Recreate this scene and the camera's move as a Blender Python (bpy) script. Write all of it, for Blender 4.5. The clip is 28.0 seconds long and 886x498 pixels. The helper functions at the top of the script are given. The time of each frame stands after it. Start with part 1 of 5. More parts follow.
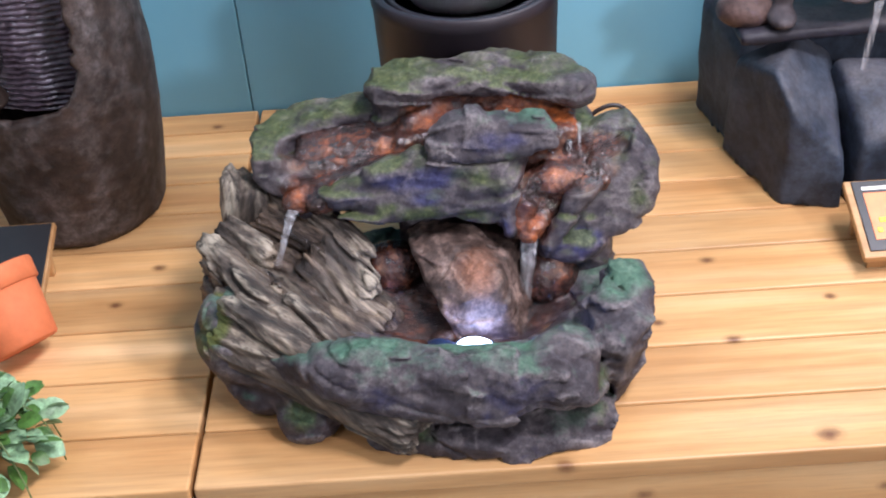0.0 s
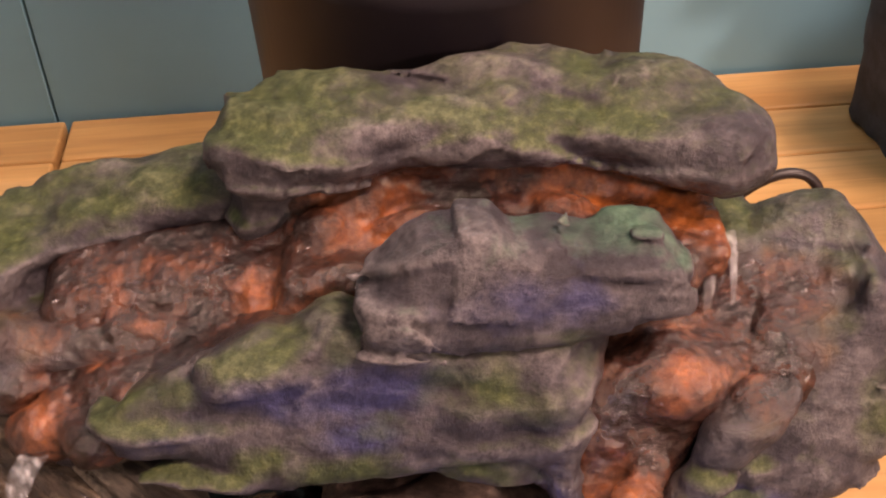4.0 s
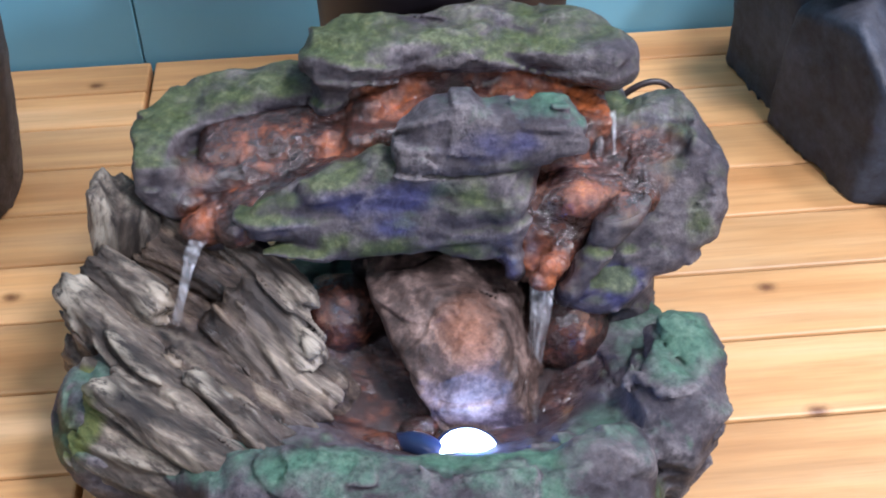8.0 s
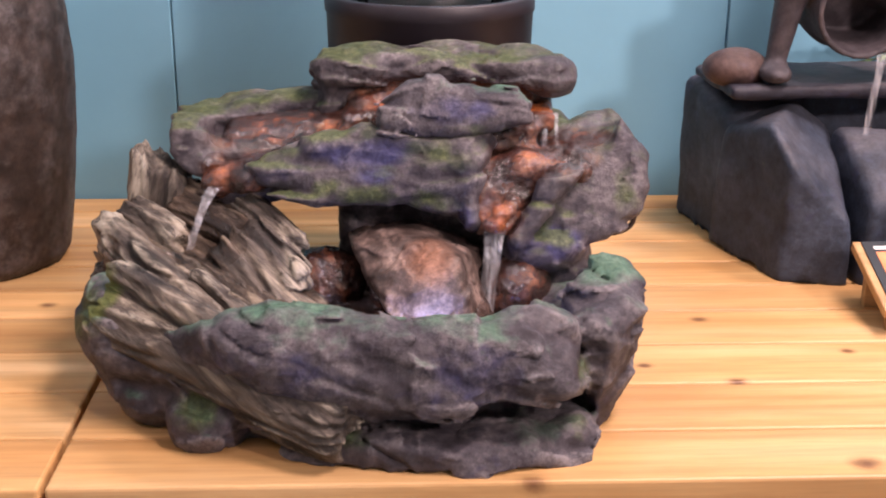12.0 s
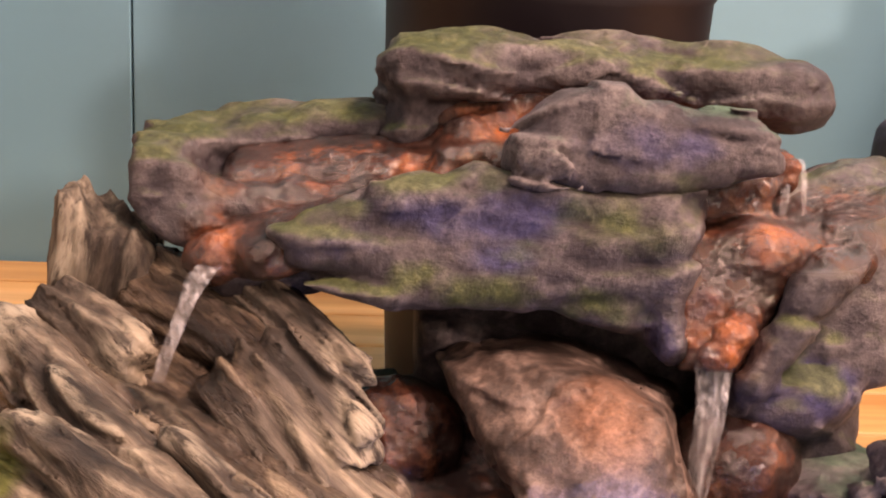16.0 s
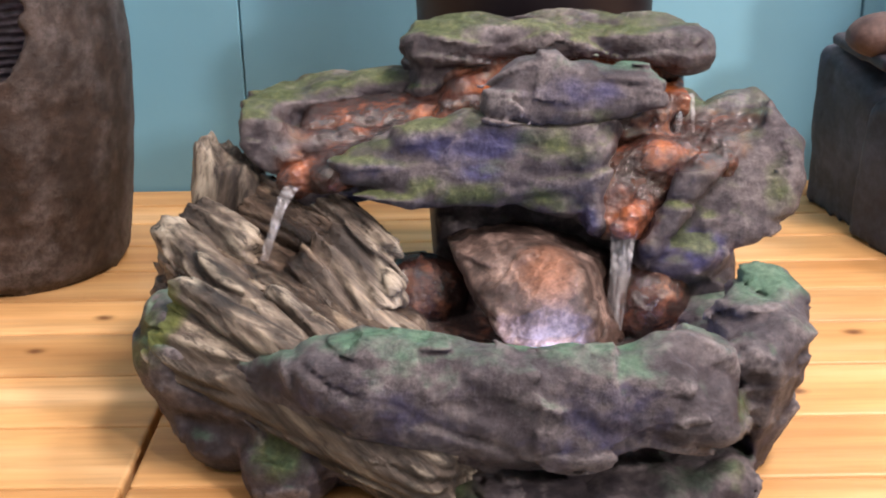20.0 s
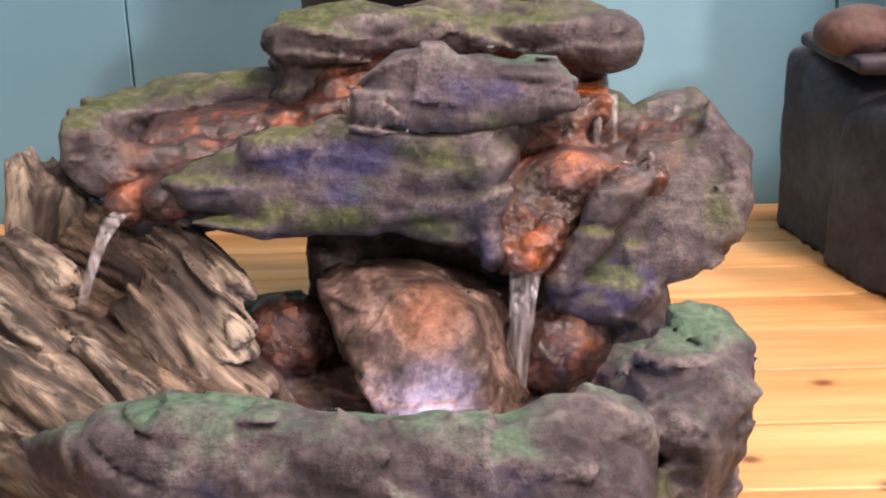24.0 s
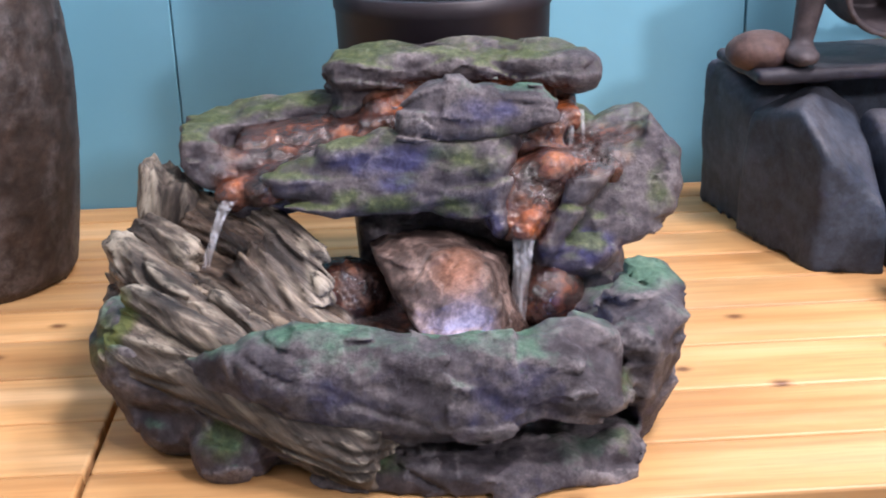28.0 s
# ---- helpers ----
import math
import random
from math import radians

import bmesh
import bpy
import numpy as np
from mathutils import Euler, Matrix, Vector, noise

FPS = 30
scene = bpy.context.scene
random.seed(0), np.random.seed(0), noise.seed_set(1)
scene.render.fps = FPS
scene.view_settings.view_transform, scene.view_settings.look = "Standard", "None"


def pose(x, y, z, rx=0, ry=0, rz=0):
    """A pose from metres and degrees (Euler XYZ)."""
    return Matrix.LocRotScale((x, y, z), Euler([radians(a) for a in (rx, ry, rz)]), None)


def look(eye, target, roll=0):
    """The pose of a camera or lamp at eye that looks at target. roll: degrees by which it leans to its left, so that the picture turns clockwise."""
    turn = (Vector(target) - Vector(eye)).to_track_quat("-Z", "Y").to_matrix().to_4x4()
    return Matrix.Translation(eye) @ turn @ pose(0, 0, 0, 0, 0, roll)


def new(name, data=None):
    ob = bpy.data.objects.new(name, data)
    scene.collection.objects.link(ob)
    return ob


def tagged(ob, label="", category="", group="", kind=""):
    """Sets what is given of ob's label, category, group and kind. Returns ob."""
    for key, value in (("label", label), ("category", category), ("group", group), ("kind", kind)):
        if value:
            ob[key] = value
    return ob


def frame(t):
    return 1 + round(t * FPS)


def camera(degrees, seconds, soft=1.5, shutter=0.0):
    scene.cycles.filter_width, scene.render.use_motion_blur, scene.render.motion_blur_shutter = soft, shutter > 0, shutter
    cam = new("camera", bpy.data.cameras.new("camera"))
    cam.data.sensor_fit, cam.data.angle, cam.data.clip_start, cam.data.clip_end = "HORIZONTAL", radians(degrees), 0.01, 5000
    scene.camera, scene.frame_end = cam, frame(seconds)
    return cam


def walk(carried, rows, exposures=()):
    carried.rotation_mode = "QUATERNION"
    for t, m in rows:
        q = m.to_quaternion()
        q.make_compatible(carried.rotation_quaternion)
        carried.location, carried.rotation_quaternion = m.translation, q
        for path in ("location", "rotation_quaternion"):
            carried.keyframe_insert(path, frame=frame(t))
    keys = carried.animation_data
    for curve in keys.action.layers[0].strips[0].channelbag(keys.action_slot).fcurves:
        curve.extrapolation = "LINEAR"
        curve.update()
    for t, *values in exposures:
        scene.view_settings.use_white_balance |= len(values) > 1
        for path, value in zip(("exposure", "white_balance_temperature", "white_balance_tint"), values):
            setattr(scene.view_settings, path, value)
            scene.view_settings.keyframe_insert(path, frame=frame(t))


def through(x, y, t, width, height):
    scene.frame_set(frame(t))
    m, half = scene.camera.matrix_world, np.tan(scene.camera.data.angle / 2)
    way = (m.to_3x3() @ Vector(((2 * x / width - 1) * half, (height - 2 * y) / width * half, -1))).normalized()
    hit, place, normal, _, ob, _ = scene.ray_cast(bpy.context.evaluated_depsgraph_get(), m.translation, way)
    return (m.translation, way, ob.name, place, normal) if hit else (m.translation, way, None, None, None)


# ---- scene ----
PATH = [
    (0, (0.095, -1.296, 1.103), (0.066, 0.318, -0.079), -4.4),
    (0.3, (0.078, -1.308, 1.086), (0.061, 0.284, -0.124), -3.8),
    (0.5, (0.097, -1.31, 1.075), (0.063, 0.296, -0.117), -4.0),
    (1, (0.084, -1.064, 0.957), (0.081, 0.523, -0.259), -4.0),
    (1.5, (0.06, -0.65, 0.755), (0.124, 0.822, -0.597), -2.6),
    (2, (0.098, -0.475, 0.692), (0.079, 0.961, -0.7), -4.5),
    (2.5, (0.079, -0.417, 0.69), (0.084, 1.08, -0.636), -3.7),
    (3, (0.08, -0.406, 0.692), (0.119, 1.141, -0.575), -3.1),
    (3.5, (0.081, -0.407, 0.693), (0.127, 1.133, -0.582), -3.1),
    (4, (0.09, -0.403, 0.695), (0.135, 1.128, -0.591), -3.2),
    (4.5, (0.095, -0.342, 0.705), (0.202, 1.134, -0.64), -1.6),
    (6.5, (0.142, -0.268, 0.719), (0.078, 0.994, -0.831), -7.6),
    (7, (0.183, -0.467, 0.81), (-0.012, 0.934, -0.604), -6.6),
    (7.5, (0.1, -0.637, 0.873), (0.088, 0.803, -0.515), -3.4),
    (8, (0.045, -0.809, 0.91), (0.14, 0.7, -0.4), -1.7),
    (8.5, (0.054, -1.01, 0.864), (0.122, 0.647, -0.255), -1.5),
    (9, (0.058, -1.141, 0.731), (0.118, 0.638, -0.181), -0.6),
    (9.5, (0.058, -1.269, 0.671), (0.114, 0.579, -0.094), -0.0),
    (10, (0.09, -1.457, 0.693), (0.101, 0.426, 0.017), -0.2),
    (10.5, (0.101, -1.527, 0.696), (0.123, 0.358, 0.028), -0.3),
    (11, (0.092, -1.537, 0.71), (0.144, 0.337, 0.013), -0.6),
    (11.5, (0.087, -1.402, 0.645), (0.144, 0.484, -0.019), -0.2),
    (13.5, (0.007, -1.018, 0.524), (0.222, 0.861, -0.128), 2.7),
    (14, (-0.011, -0.891, 0.481), (0.252, 0.99, -0.148), 3.6),
    (14.5, (-0.019, -0.793, 0.451), (0.273, 1.094, -0.146), 4.3),
    (15, (-0.008, -0.71, 0.43), (0.254, 1.189, -0.138), 4.0),
    (15.5, (-0.029, -0.686, 0.427), (0.225, 1.22, -0.12), 4.2),
    (16, (-0.045, -0.676, 0.434), (0.134, 1.232, -0.14), 3.4),
    (16.5, (-0.044, -0.669, 0.432), (0.036, 1.239, -0.164), 2.1),
    (17, (-0.054, -0.665, 0.432), (-0.024, 1.238, -0.182), 1.7),
    (17.5, (-0.05, -0.664, 0.429), (-0.067, 1.226, -0.225), 1.0),
    (18, (-0.048, -0.664, 0.424), (-0.06, 1.213, -0.266), 0.7),
    (18.5, (-0.05, -0.66, 0.43), (-0.077, 1.197, -0.311), 0.2),
    (19, (-0.057, -0.755, 0.474), (-0.069, 1.092, -0.293), -0.3),
    (19.5, (-0.014, -0.921, 0.523), (-0.046, 0.939, -0.211), -0.7),
    (20, (0.032, -1.058, 0.551), (0.012, 0.814, -0.152), -1.2),
    (20.5, (0.052, -1.16, 0.582), (0.045, 0.715, -0.112), -1.1),
    (21, (0.062, -1.188, 0.59), (0.081, 0.694, -0.086), -0.8),
    (21.5, (0.069, -1.208, 0.592), (0.109, 0.679, -0.067), -1.1),
    (23.5, (0.132, -0.874, 0.486), (0.099, 1.019, -0.156), -1.7),
    (24, (0.136, -0.85, 0.475), (0.109, 1.04, -0.178), -1.8),
    (24.5, (0.14, -0.827, 0.459), (0.074, 1.038, -0.261), -2.7),
    (25, (0.139, -0.811, 0.452), (0.043, 1.037, -0.306), -3.2),
    (25.5, (0.094, -0.995, 0.512), (0.08, 0.846, -0.268), -2.5),
    (26, (0.055, -1.129, 0.566), (0.104, 0.722, -0.19), -1.4),
    (26.5, (0.053, -1.17, 0.583), (0.091, 0.688, -0.157), -1.2),
    (27, (0.05, -1.179, 0.589), (0.151, 0.687, -0.123), -0.9),
    (27.5, (0.054, -1.185, 0.594), (0.147, 0.685, -0.11), -1.5),
    (28, (0.048, -1.196, 0.597), (0.13, 0.678, -0.097), -1.8),
]
cam = camera(39.2, 28.0, 2.0)
# (seconds, stops, kelvin, tint): the clip's camera warms its picture on close views
MOODS = [(0.0, -0.08, 5850, 13), (1.0, -0.13, 5500, 12), (2.0, -0.30, 6000, 13), (3.0, -0.30, 8700, 34), (4.5, -0.28, 9300, 35), (6.5, -0.30, 6900, 20), (7.0, -0.27, 6150, 17),
         (7.5, -0.11, 5500, 12), (8.5, -0.06, 5500, 11), (10.0, 0.04, 6300, 12), (11.5, 0.06, 7000, 30), (14.0, 0.04, 7700, 26), (16.0, 0.09, 9900, 38), (18.0, 0.14, 9300, 36),
         (19.5, 0.06, 7200, 17), (20.5, 0.21, 6900, 17), (21.5, 0.16, 6500, 14), (24.0, 0.16, 7800, 28), (25.0, 0.09, 6900, 16), (26.0, 0.14, 6050, 15), (28.0, 0.14, 6050, 16)]
walk(cam, [(t, look(eye, target, roll)) for t, eye, target, roll in PATH], MOODS)

# ---- light ----
world = bpy.data.worlds.new("shop_air")
scene.world = world
world.use_nodes = True
world.node_tree.nodes["Background"].inputs[0].default_value = (0.85, 0.84, 1.0, 1)
world.node_tree.nodes["Background"].inputs[1].default_value = 0.16


def lamp(name, at, target, sx, sy, watts, colour):
    data = bpy.data.lights.new(name, "AREA")
    data.shape, data.size, data.size_y, data.energy, data.color = "RECTANGLE", sx, sy, watts, colour
    ob = new(name, data)
    ob.matrix_world = look(at, target)
    return ob


lamp("ceiling_lamp_key", (0.95, -0.70, 2.35), (0.1, 0.2, 0.1), 0.55, 0.45, 66, (1.0, 0.885, 0.87))
lamp("shop_spot", (1.70, -1.85, 1.40), (0.2, 0.4, 0.2), 0.20, 0.20, 44, (1.0, 0.90, 0.88))
# soft fill added from the left; no lamp is known there
lamp("fill_lamp_left", (-1.3, -1.2, 2.35), (0.0, 0.0, 0.1), 1.2, 0.4, 14, (0.97, 0.90, 1.0))
lamp("ceiling_lamp_right", (1.25, 0.25, 2.1), (0.4, 0.1, 0.0), 0.4, 0.3, 32, (1.0, 0.87, 0.85))

# ---- materials ----


def mat(name):
    m = bpy.data.materials.new(name)
    m.use_nodes = True
    nt = m.node_tree
    return m, nt, nt.nodes["Principled BSDF"]


def node(nt, kind, **inputs):
    n = nt.nodes.new(kind)
    for k, v in inputs.items():
        n.inputs[k.replace("_", " ")].default_value = v
    return n


def ramp(nt, src, stops):
    r = nt.nodes.new("ShaderNodeValToRGB")
    el = r.color_ramp.elements
    while len(el) < len(stops):
        el.new(0.5)
    for e, (p, c) in zip(el, stops):
        e.position = p
        e.color = (*c, 1) if len(c) == 3 else c
    nt.links.new(src, r.inputs[0])
    return r.outputs[0]


def noise_tex(nt, scale, detail=5.0, rough=0.6, vec=None, stretch=None):
    if vec is None:
        vec = nt.nodes.new("ShaderNodeNewGeometry").outputs["Position"]
    if stretch:
        mp = nt.nodes.new("ShaderNodeMapping")
        mp.inputs["Scale"].default_value = stretch
        nt.links.new(vec, mp.inputs[0])
        vec = mp.outputs[0]
    n = node(nt, "ShaderNodeTexNoise", Scale=scale, Detail=detail, Roughness=rough)
    nt.links.new(vec, n.inputs["Vector"])
    return n.outputs[0]


def mixc(nt, fac, a, b, mode="MIX"):
    m = nt.nodes.new("ShaderNodeMix")
    m.data_type, m.blend_type = "RGBA", mode
    for src, i in ((fac, 0), (a, 6), (b, 7)):
        if isinstance(src, (int, float)):
            m.inputs[i].default_value = src
        elif isinstance(src, tuple):
            m.inputs[i].default_value = (*src, 1)
        else:
            nt.links.new(src, m.inputs[i])
    return m.outputs[2]


def math_node(nt, op, a, b=0.0, clamp=False):
    m = nt.nodes.new("ShaderNodeMath")
    m.operation, m.use_clamp = op, clamp
    for i, s in enumerate((a, b)):
        if isinstance(s, (int, float)):
            m.inputs[i].default_value = s
        else:
            nt.links.new(s, m.inputs[i])
    return m.outputs[0]


def rng(nt, v, a, b, c=0.0, d=1.0):
    m = nt.nodes.new("ShaderNodeMapRange")
    nt.links.new(v, m.inputs[0])
    for i, x in enumerate((a, b, c, d)):
        m.inputs[i + 1].default_value = x
    return m.outputs[0]


def bump(nt, bsdf, height, strength=0.4, dist=0.002):
    b = node(nt, "ShaderNodeBump", Strength=strength, Distance=dist)
    nt.links.new(height, b.inputs["Height"])
    nt.links.new(b.outputs[0], bsdf.inputs["Normal"])


def plain(name, colour, rough=0.6, metal=0.0, var=0.12, scale=30.0, bumps=0.0):
    m, nt, bs = mat(name)
    n = noise_tex(nt, scale)
    lo = tuple(c * (1 - var) for c in colour)
    hi = tuple(min(1, c * (1 + var)) for c in colour)
    nt.links.new(ramp(nt, n, [(0.3, lo), (0.7, hi)]), bs.inputs["Base Color"])
    bs.inputs["Roughness"].default_value = rough
    bs.inputs["Metallic"].default_value = metal
    if bumps:
        bump(nt, bs, n, bumps, 0.001)
    return m


def attr(nt, name):
    a = nt.nodes.new("ShaderNodeAttribute")
    a.attribute_name = name
    return a.outputs["Fac"]


def rock_material(name, dark=(0.017, 0.0135, 0.018), mid=(0.043, 0.037, 0.045), light=(0.125, 0.110, 0.114), rough=1.0):
    """Painted resin stone: washes of moss green, violet and rust, drybrushed ridges with crease shade painted in, wet
    where the water runs.
    """
    m, nt, bs = mat(name)
    big = noise_tex(nt, 15, 5, 0.6)
    fine = noise_tex(nt, 125, 7, 0.72)
    blot = noise_tex(nt, 38, 5, 0.62)
    chips = noise_tex(nt, 52, 8, 0.74)
    mixed = math_node(nt, "ADD", math_node(nt, "MULTIPLY", big, 0.5), math_node(nt, "MULTIPLY", chips, 0.5))
    col = ramp(nt, mixed, [(0.38, dark), (0.49, mid), (0.63, light)])
    col = mixc(nt, 0.45 * rough, col, ramp(nt, fine, [(0.30, (0.12, 0.12, 0.12)), (0.70, (0.9, 0.9, 0.9))]), "OVERLAY")
    olive = ramp(nt, fine, [(0.3, (0.016, 0.028, 0.006)), (0.52, (0.058, 0.084, 0.020)), (0.75, (0.17, 0.195, 0.070))])
    teal = ramp(nt, fine, [(0.3, (0.020, 0.060, 0.038)), (0.52, (0.070, 0.165, 0.105)), (0.78, (0.15, 0.26, 0.17))])
    violet = ramp(nt, fine, [(0.3, (0.010, 0.011, 0.045)), (0.7, (0.052, 0.056, 0.165))])
    orange = math_node(nt, "ADD", math_node(nt, "MULTIPLY", blot, 0.75), math_node(nt, "MULTIPLY", attr(nt, "orange"), 0.20))
    rust = ramp(nt, orange, [(0.28, (0.020, 0.010, 0.008)), (0.42, (0.060, 0.023, 0.015)), (0.53, (0.18, 0.062, 0.030)), (0.68, (0.44, 0.125, 0.032)), (0.84, (0.60, 0.23, 0.08))])
    rust = mixc(nt, 0.4, rust, ramp(nt, fine, [(0.28, (0.15, 0.15, 0.15)), (0.72, (0.85, 0.85, 0.85))]), "OVERLAY")

    def wash(col, key, other, soft, most=1.0):
        a = math_node(nt, "ADD", attr(nt, key), math_node(nt, "MULTIPLY", math_node(nt, "SUBTRACT", blot, 0.5), soft))
        return mixc(nt, rng(nt, a, 0.25, 0.80, 0.0, most), col, other)

    drybrush_lit = math_node(nt, "MULTIPLY", attr(nt, "drybrush_lit"), rng(nt, fine, 0.62 - 0.26 / rough, 0.62))
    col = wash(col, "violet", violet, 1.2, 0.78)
    col = mixc(nt, math_node(nt, "MULTIPLY", drybrush_lit, 0.62), col, (0.27, 0.245, 0.245))
    col = wash(col, "moss", olive, 1.5, 0.75)
    col = wash(col, "teal", teal, 1.2, 0.78)
    col = wash(col, "rust", rust, 0.4)
    nt.links.new(col, bs.inputs["Base Color"])
    nt.links.new(rng(nt, attr(nt, "wet"), 0.2, 0.7, 0.62, 0.09), bs.inputs["Roughness"])
    lines = noise_tex(nt, 9, 6, 0.7, None, (1.0, 1.0, 9.0))
    hgt = math_node(nt, "ADD", math_node(nt, "ADD", math_node(nt, "ADD", math_node(nt, "MULTIPLY", fine, 0.5), math_node(nt, "MULTIPLY", chips, 1.2)), math_node(nt, "MULTIPLY", lines, 0.5)), math_node(nt, "MULTIPLY", blot, 1.6))
    drops = nt.nodes.new("ShaderNodeTexVoronoi")
    drops.inputs["Scale"].default_value = 150.0
    nt.links.new(nt.nodes.new("ShaderNodeNewGeometry").outputs["Position"], drops.inputs["Vector"])
    hgt = math_node(nt, "ADD", hgt, math_node(nt, "MULTIPLY", math_node(nt, "MULTIPLY", drops.outputs["Distance"], attr(nt, "wet")), 0.9))
    bump(nt, bs, hgt, 0.60 * rough, 0.0040)
    nt.links.new(rng(nt, attr(nt, "wet"), 0.2, 0.7, 0.4, 0.85), bs.inputs["Specular IOR Level"])
    return m


def wood_material(name, a, b, c, knots=(), rough=0.45, ringscale=1.0):
    """Planed softwood: long grain along x, darker streaks, brown knots at fixed places."""
    m, nt, bs = mat(name)
    pos = nt.nodes.new("ShaderNodeNewGeometry").outputs["Position"]
    info = nt.nodes.new("ShaderNodeObjectInfo")
    off = nt.nodes.new("ShaderNodeVectorMath")
    off.operation = "SCALE"
    off.inputs[0].default_value = (37.0, 11.0, 5.0)
    nt.links.new(info.outputs["Random"], off.inputs["Scale"])
    add = nt.nodes.new("ShaderNodeVectorMath")
    nt.links.new(pos, add.inputs[0])
    nt.links.new(off.outputs[0], add.inputs[1])
    vec = add.outputs[0]
    broad = noise_tex(nt, 2.2, 4, 0.55, vec, (0.8, 6.0, 6.0))
    grain = noise_tex(nt, 30 * ringscale, 5, 0.6, vec, (0.07, 1.6, 1.6))
    pore = noise_tex(nt, 260, 3, 0.6, vec, (0.06, 1.0, 1.0))
    col = ramp(nt, broad, [(0.3, a), (0.5, b), (0.72, c)])
    col = mixc(nt, rng(nt, grain, 0.42, 0.74, 0.0, 0.52), col, tuple(x * 0.55 for x in a))
    col = mixc(nt, rng(nt, pore, 0.5, 0.8, 0.0, 0.22), col, tuple(x * 0.4 for x in a))
    tint = rng(nt, info.outputs["Random"], 0, 1, 0.80, 1.10)
    comb = nt.nodes.new("ShaderNodeCombineColor")
    for i in range(3):
        nt.links.new(tint, comb.inputs[i])
    col = mixc(nt, 1.0, col, comb.outputs[0], "MULTIPLY")
    wob = noise_tex(nt, 60, 3, 0.6)
    for kx, ky, kz, r in knots:
        r *= 0.75 if ky == EDGE else 0.9
        d = nt.nodes.new("ShaderNodeVectorMath")
        d.operation = "SUBTRACT"
        nt.links.new(pos, d.inputs[0])
        d.inputs[1].default_value = (kx, ky, kz)
        sc = nt.nodes.new("ShaderNodeVectorMath")
        sc.operation = "MULTIPLY"
        nt.links.new(d.outputs[0], sc.inputs[0])
        sc.inputs[1].default_value = (0.85, 1.15, 1.15)
        ln = nt.nodes.new("ShaderNodeVectorMath")
        ln.operation = "LENGTH"
        nt.links.new(sc.outputs[0], ln.inputs[0])
        dist = math_node(nt, "ADD", ln.outputs["Value"], math_node(nt, "MULTIPLY", math_node(nt, "SUBTRACT", wob, 0.5), r * 0.9))
        col = mixc(nt, rng(nt, dist, r * 1.9, r * 0.9, 0.0, 0.5), col, tuple(x * 0.5 for x in a))
        col = mixc(nt, rng(nt, dist, r * 1.2, r * 0.3, 0.0, 0.8), col, (0.11, 0.036, 0.014))
    nt.links.new(col, bs.inputs["Base Color"])
    bs.inputs["Roughness"].default_value = rough
    bump(nt, bs, math_node(nt, "ADD", grain, pore), 0.18, 0.001)
    return m


EDGE = -0.247
KNOTS = [(0.204, EDGE + 0.002, -0.004, 0.010), (0.527, -0.222, 0.0, 0.012), (0.451, -0.037, 0, 0.009), (0.356, 0.007, 0, 0.007),
         (0.560, 0.485, 0, 0.008), (-0.32, 0.62, 0, 0.008), (0.082, EDGE, -0.071, 0.009), (-0.100, EDGE, -0.072, 0.009),
         (0.30, EDGE, -0.064, 0.012), (0.60, EDGE, -0.075, 0.010), (-0.40, EDGE, -0.10, 0.011), (-0.41, 0.125, 0, 0.008),
         (-0.36, 0.21, 0, 0.008), (0.60, 0.04, 0, 0.007), (0.45, 0.14, 0, 0.008), (0.16, EDGE, -0.105, 0.010), (0.42, EDGE, -0.135, 0.009)]
M_deck = wood_material("pine_deck", (0.50, 0.25, 0.085), (0.66, 0.385, 0.155), (0.74, 0.49, 0.245), KNOTS)
M_oak = wood_material("light_stand_wood", (0.33, 0.17, 0.06), (0.46, 0.26, 0.105), (0.55, 0.33, 0.15))
M_rock = rock_material("painted_resin_stone")
M_slate = rock_material("grey_resin_stone", (0.009, 0.0135, 0.023), (0.021, 0.030, 0.048), (0.044, 0.060, 0.090), 0.5)
M_wall = plain("blue_wall_paint", (0.150, 0.372, 0.49), 0.5, 0, 0.05, 3.0)
M_black = plain("dark_brown_plastic", (0.016, 0.012, 0.017), 0.5, 0, 0.15, 40)
M_terracotta = plain("terracotta", (0.62, 0.17, 0.06), 0.75, 0, 0.1, 60, 0.1)
M_white = plain("white_ceiling", (0.75, 0.75, 0.73), 0.8, 0, 0.03, 5)
M_floor = plain("grey_shop_floor", (0.30, 0.29, 0.27), 0.5, 0, 0.1, 6)
M_cable = plain("black_rubber", (0.02, 0.013, 0.013), 0.45)
M_panel = plain("black_sign_print", (0.018, 0.018, 0.02), 0.35)
M_urn = rock_material("brown_urn_stone", (0.010, 0.0058, 0.0042), (0.024, 0.0145, 0.0105), (0.052, 0.033, 0.025), 0.8)
M_rusty = rock_material("rusty_brown_stone", (0.030, 0.017, 0.015), (0.070, 0.040, 0.034), (0.12, 0.076, 0.066), 0.6)
M_ledge = rock_material("dark_violet_ledge_stone", (0.006, 0.006, 0.012), (0.011, 0.011, 0.020), (0.024, 0.024, 0.036), 0.5)
M_jug = rock_material("purple_grey_statue_stone", (0.026, 0.022, 0.026), (0.050, 0.042, 0.047), (0.09, 0.074, 0.078), 0.5)
M_red = plain("red_print", (0.55, 0.10, 0.05), 0.4)
M_orange_print = plain("orange_print", (0.75, 0.26, 0.10), 0.4)
M_yellow = plain("yellow_print", (0.75, 0.55, 0.05), 0.4)
M_pale = plain("pale_print", (0.75, 0.75, 0.72), 0.4)
M_leafy = plain("leaf_green", (0.075, 0.17, 0.035), 0.45, 0, 0.5, 90)
M_leaf_pale = plain("leaf_variegated", (0.22, 0.36, 0.20), 0.45, 0, 0.55, 120)
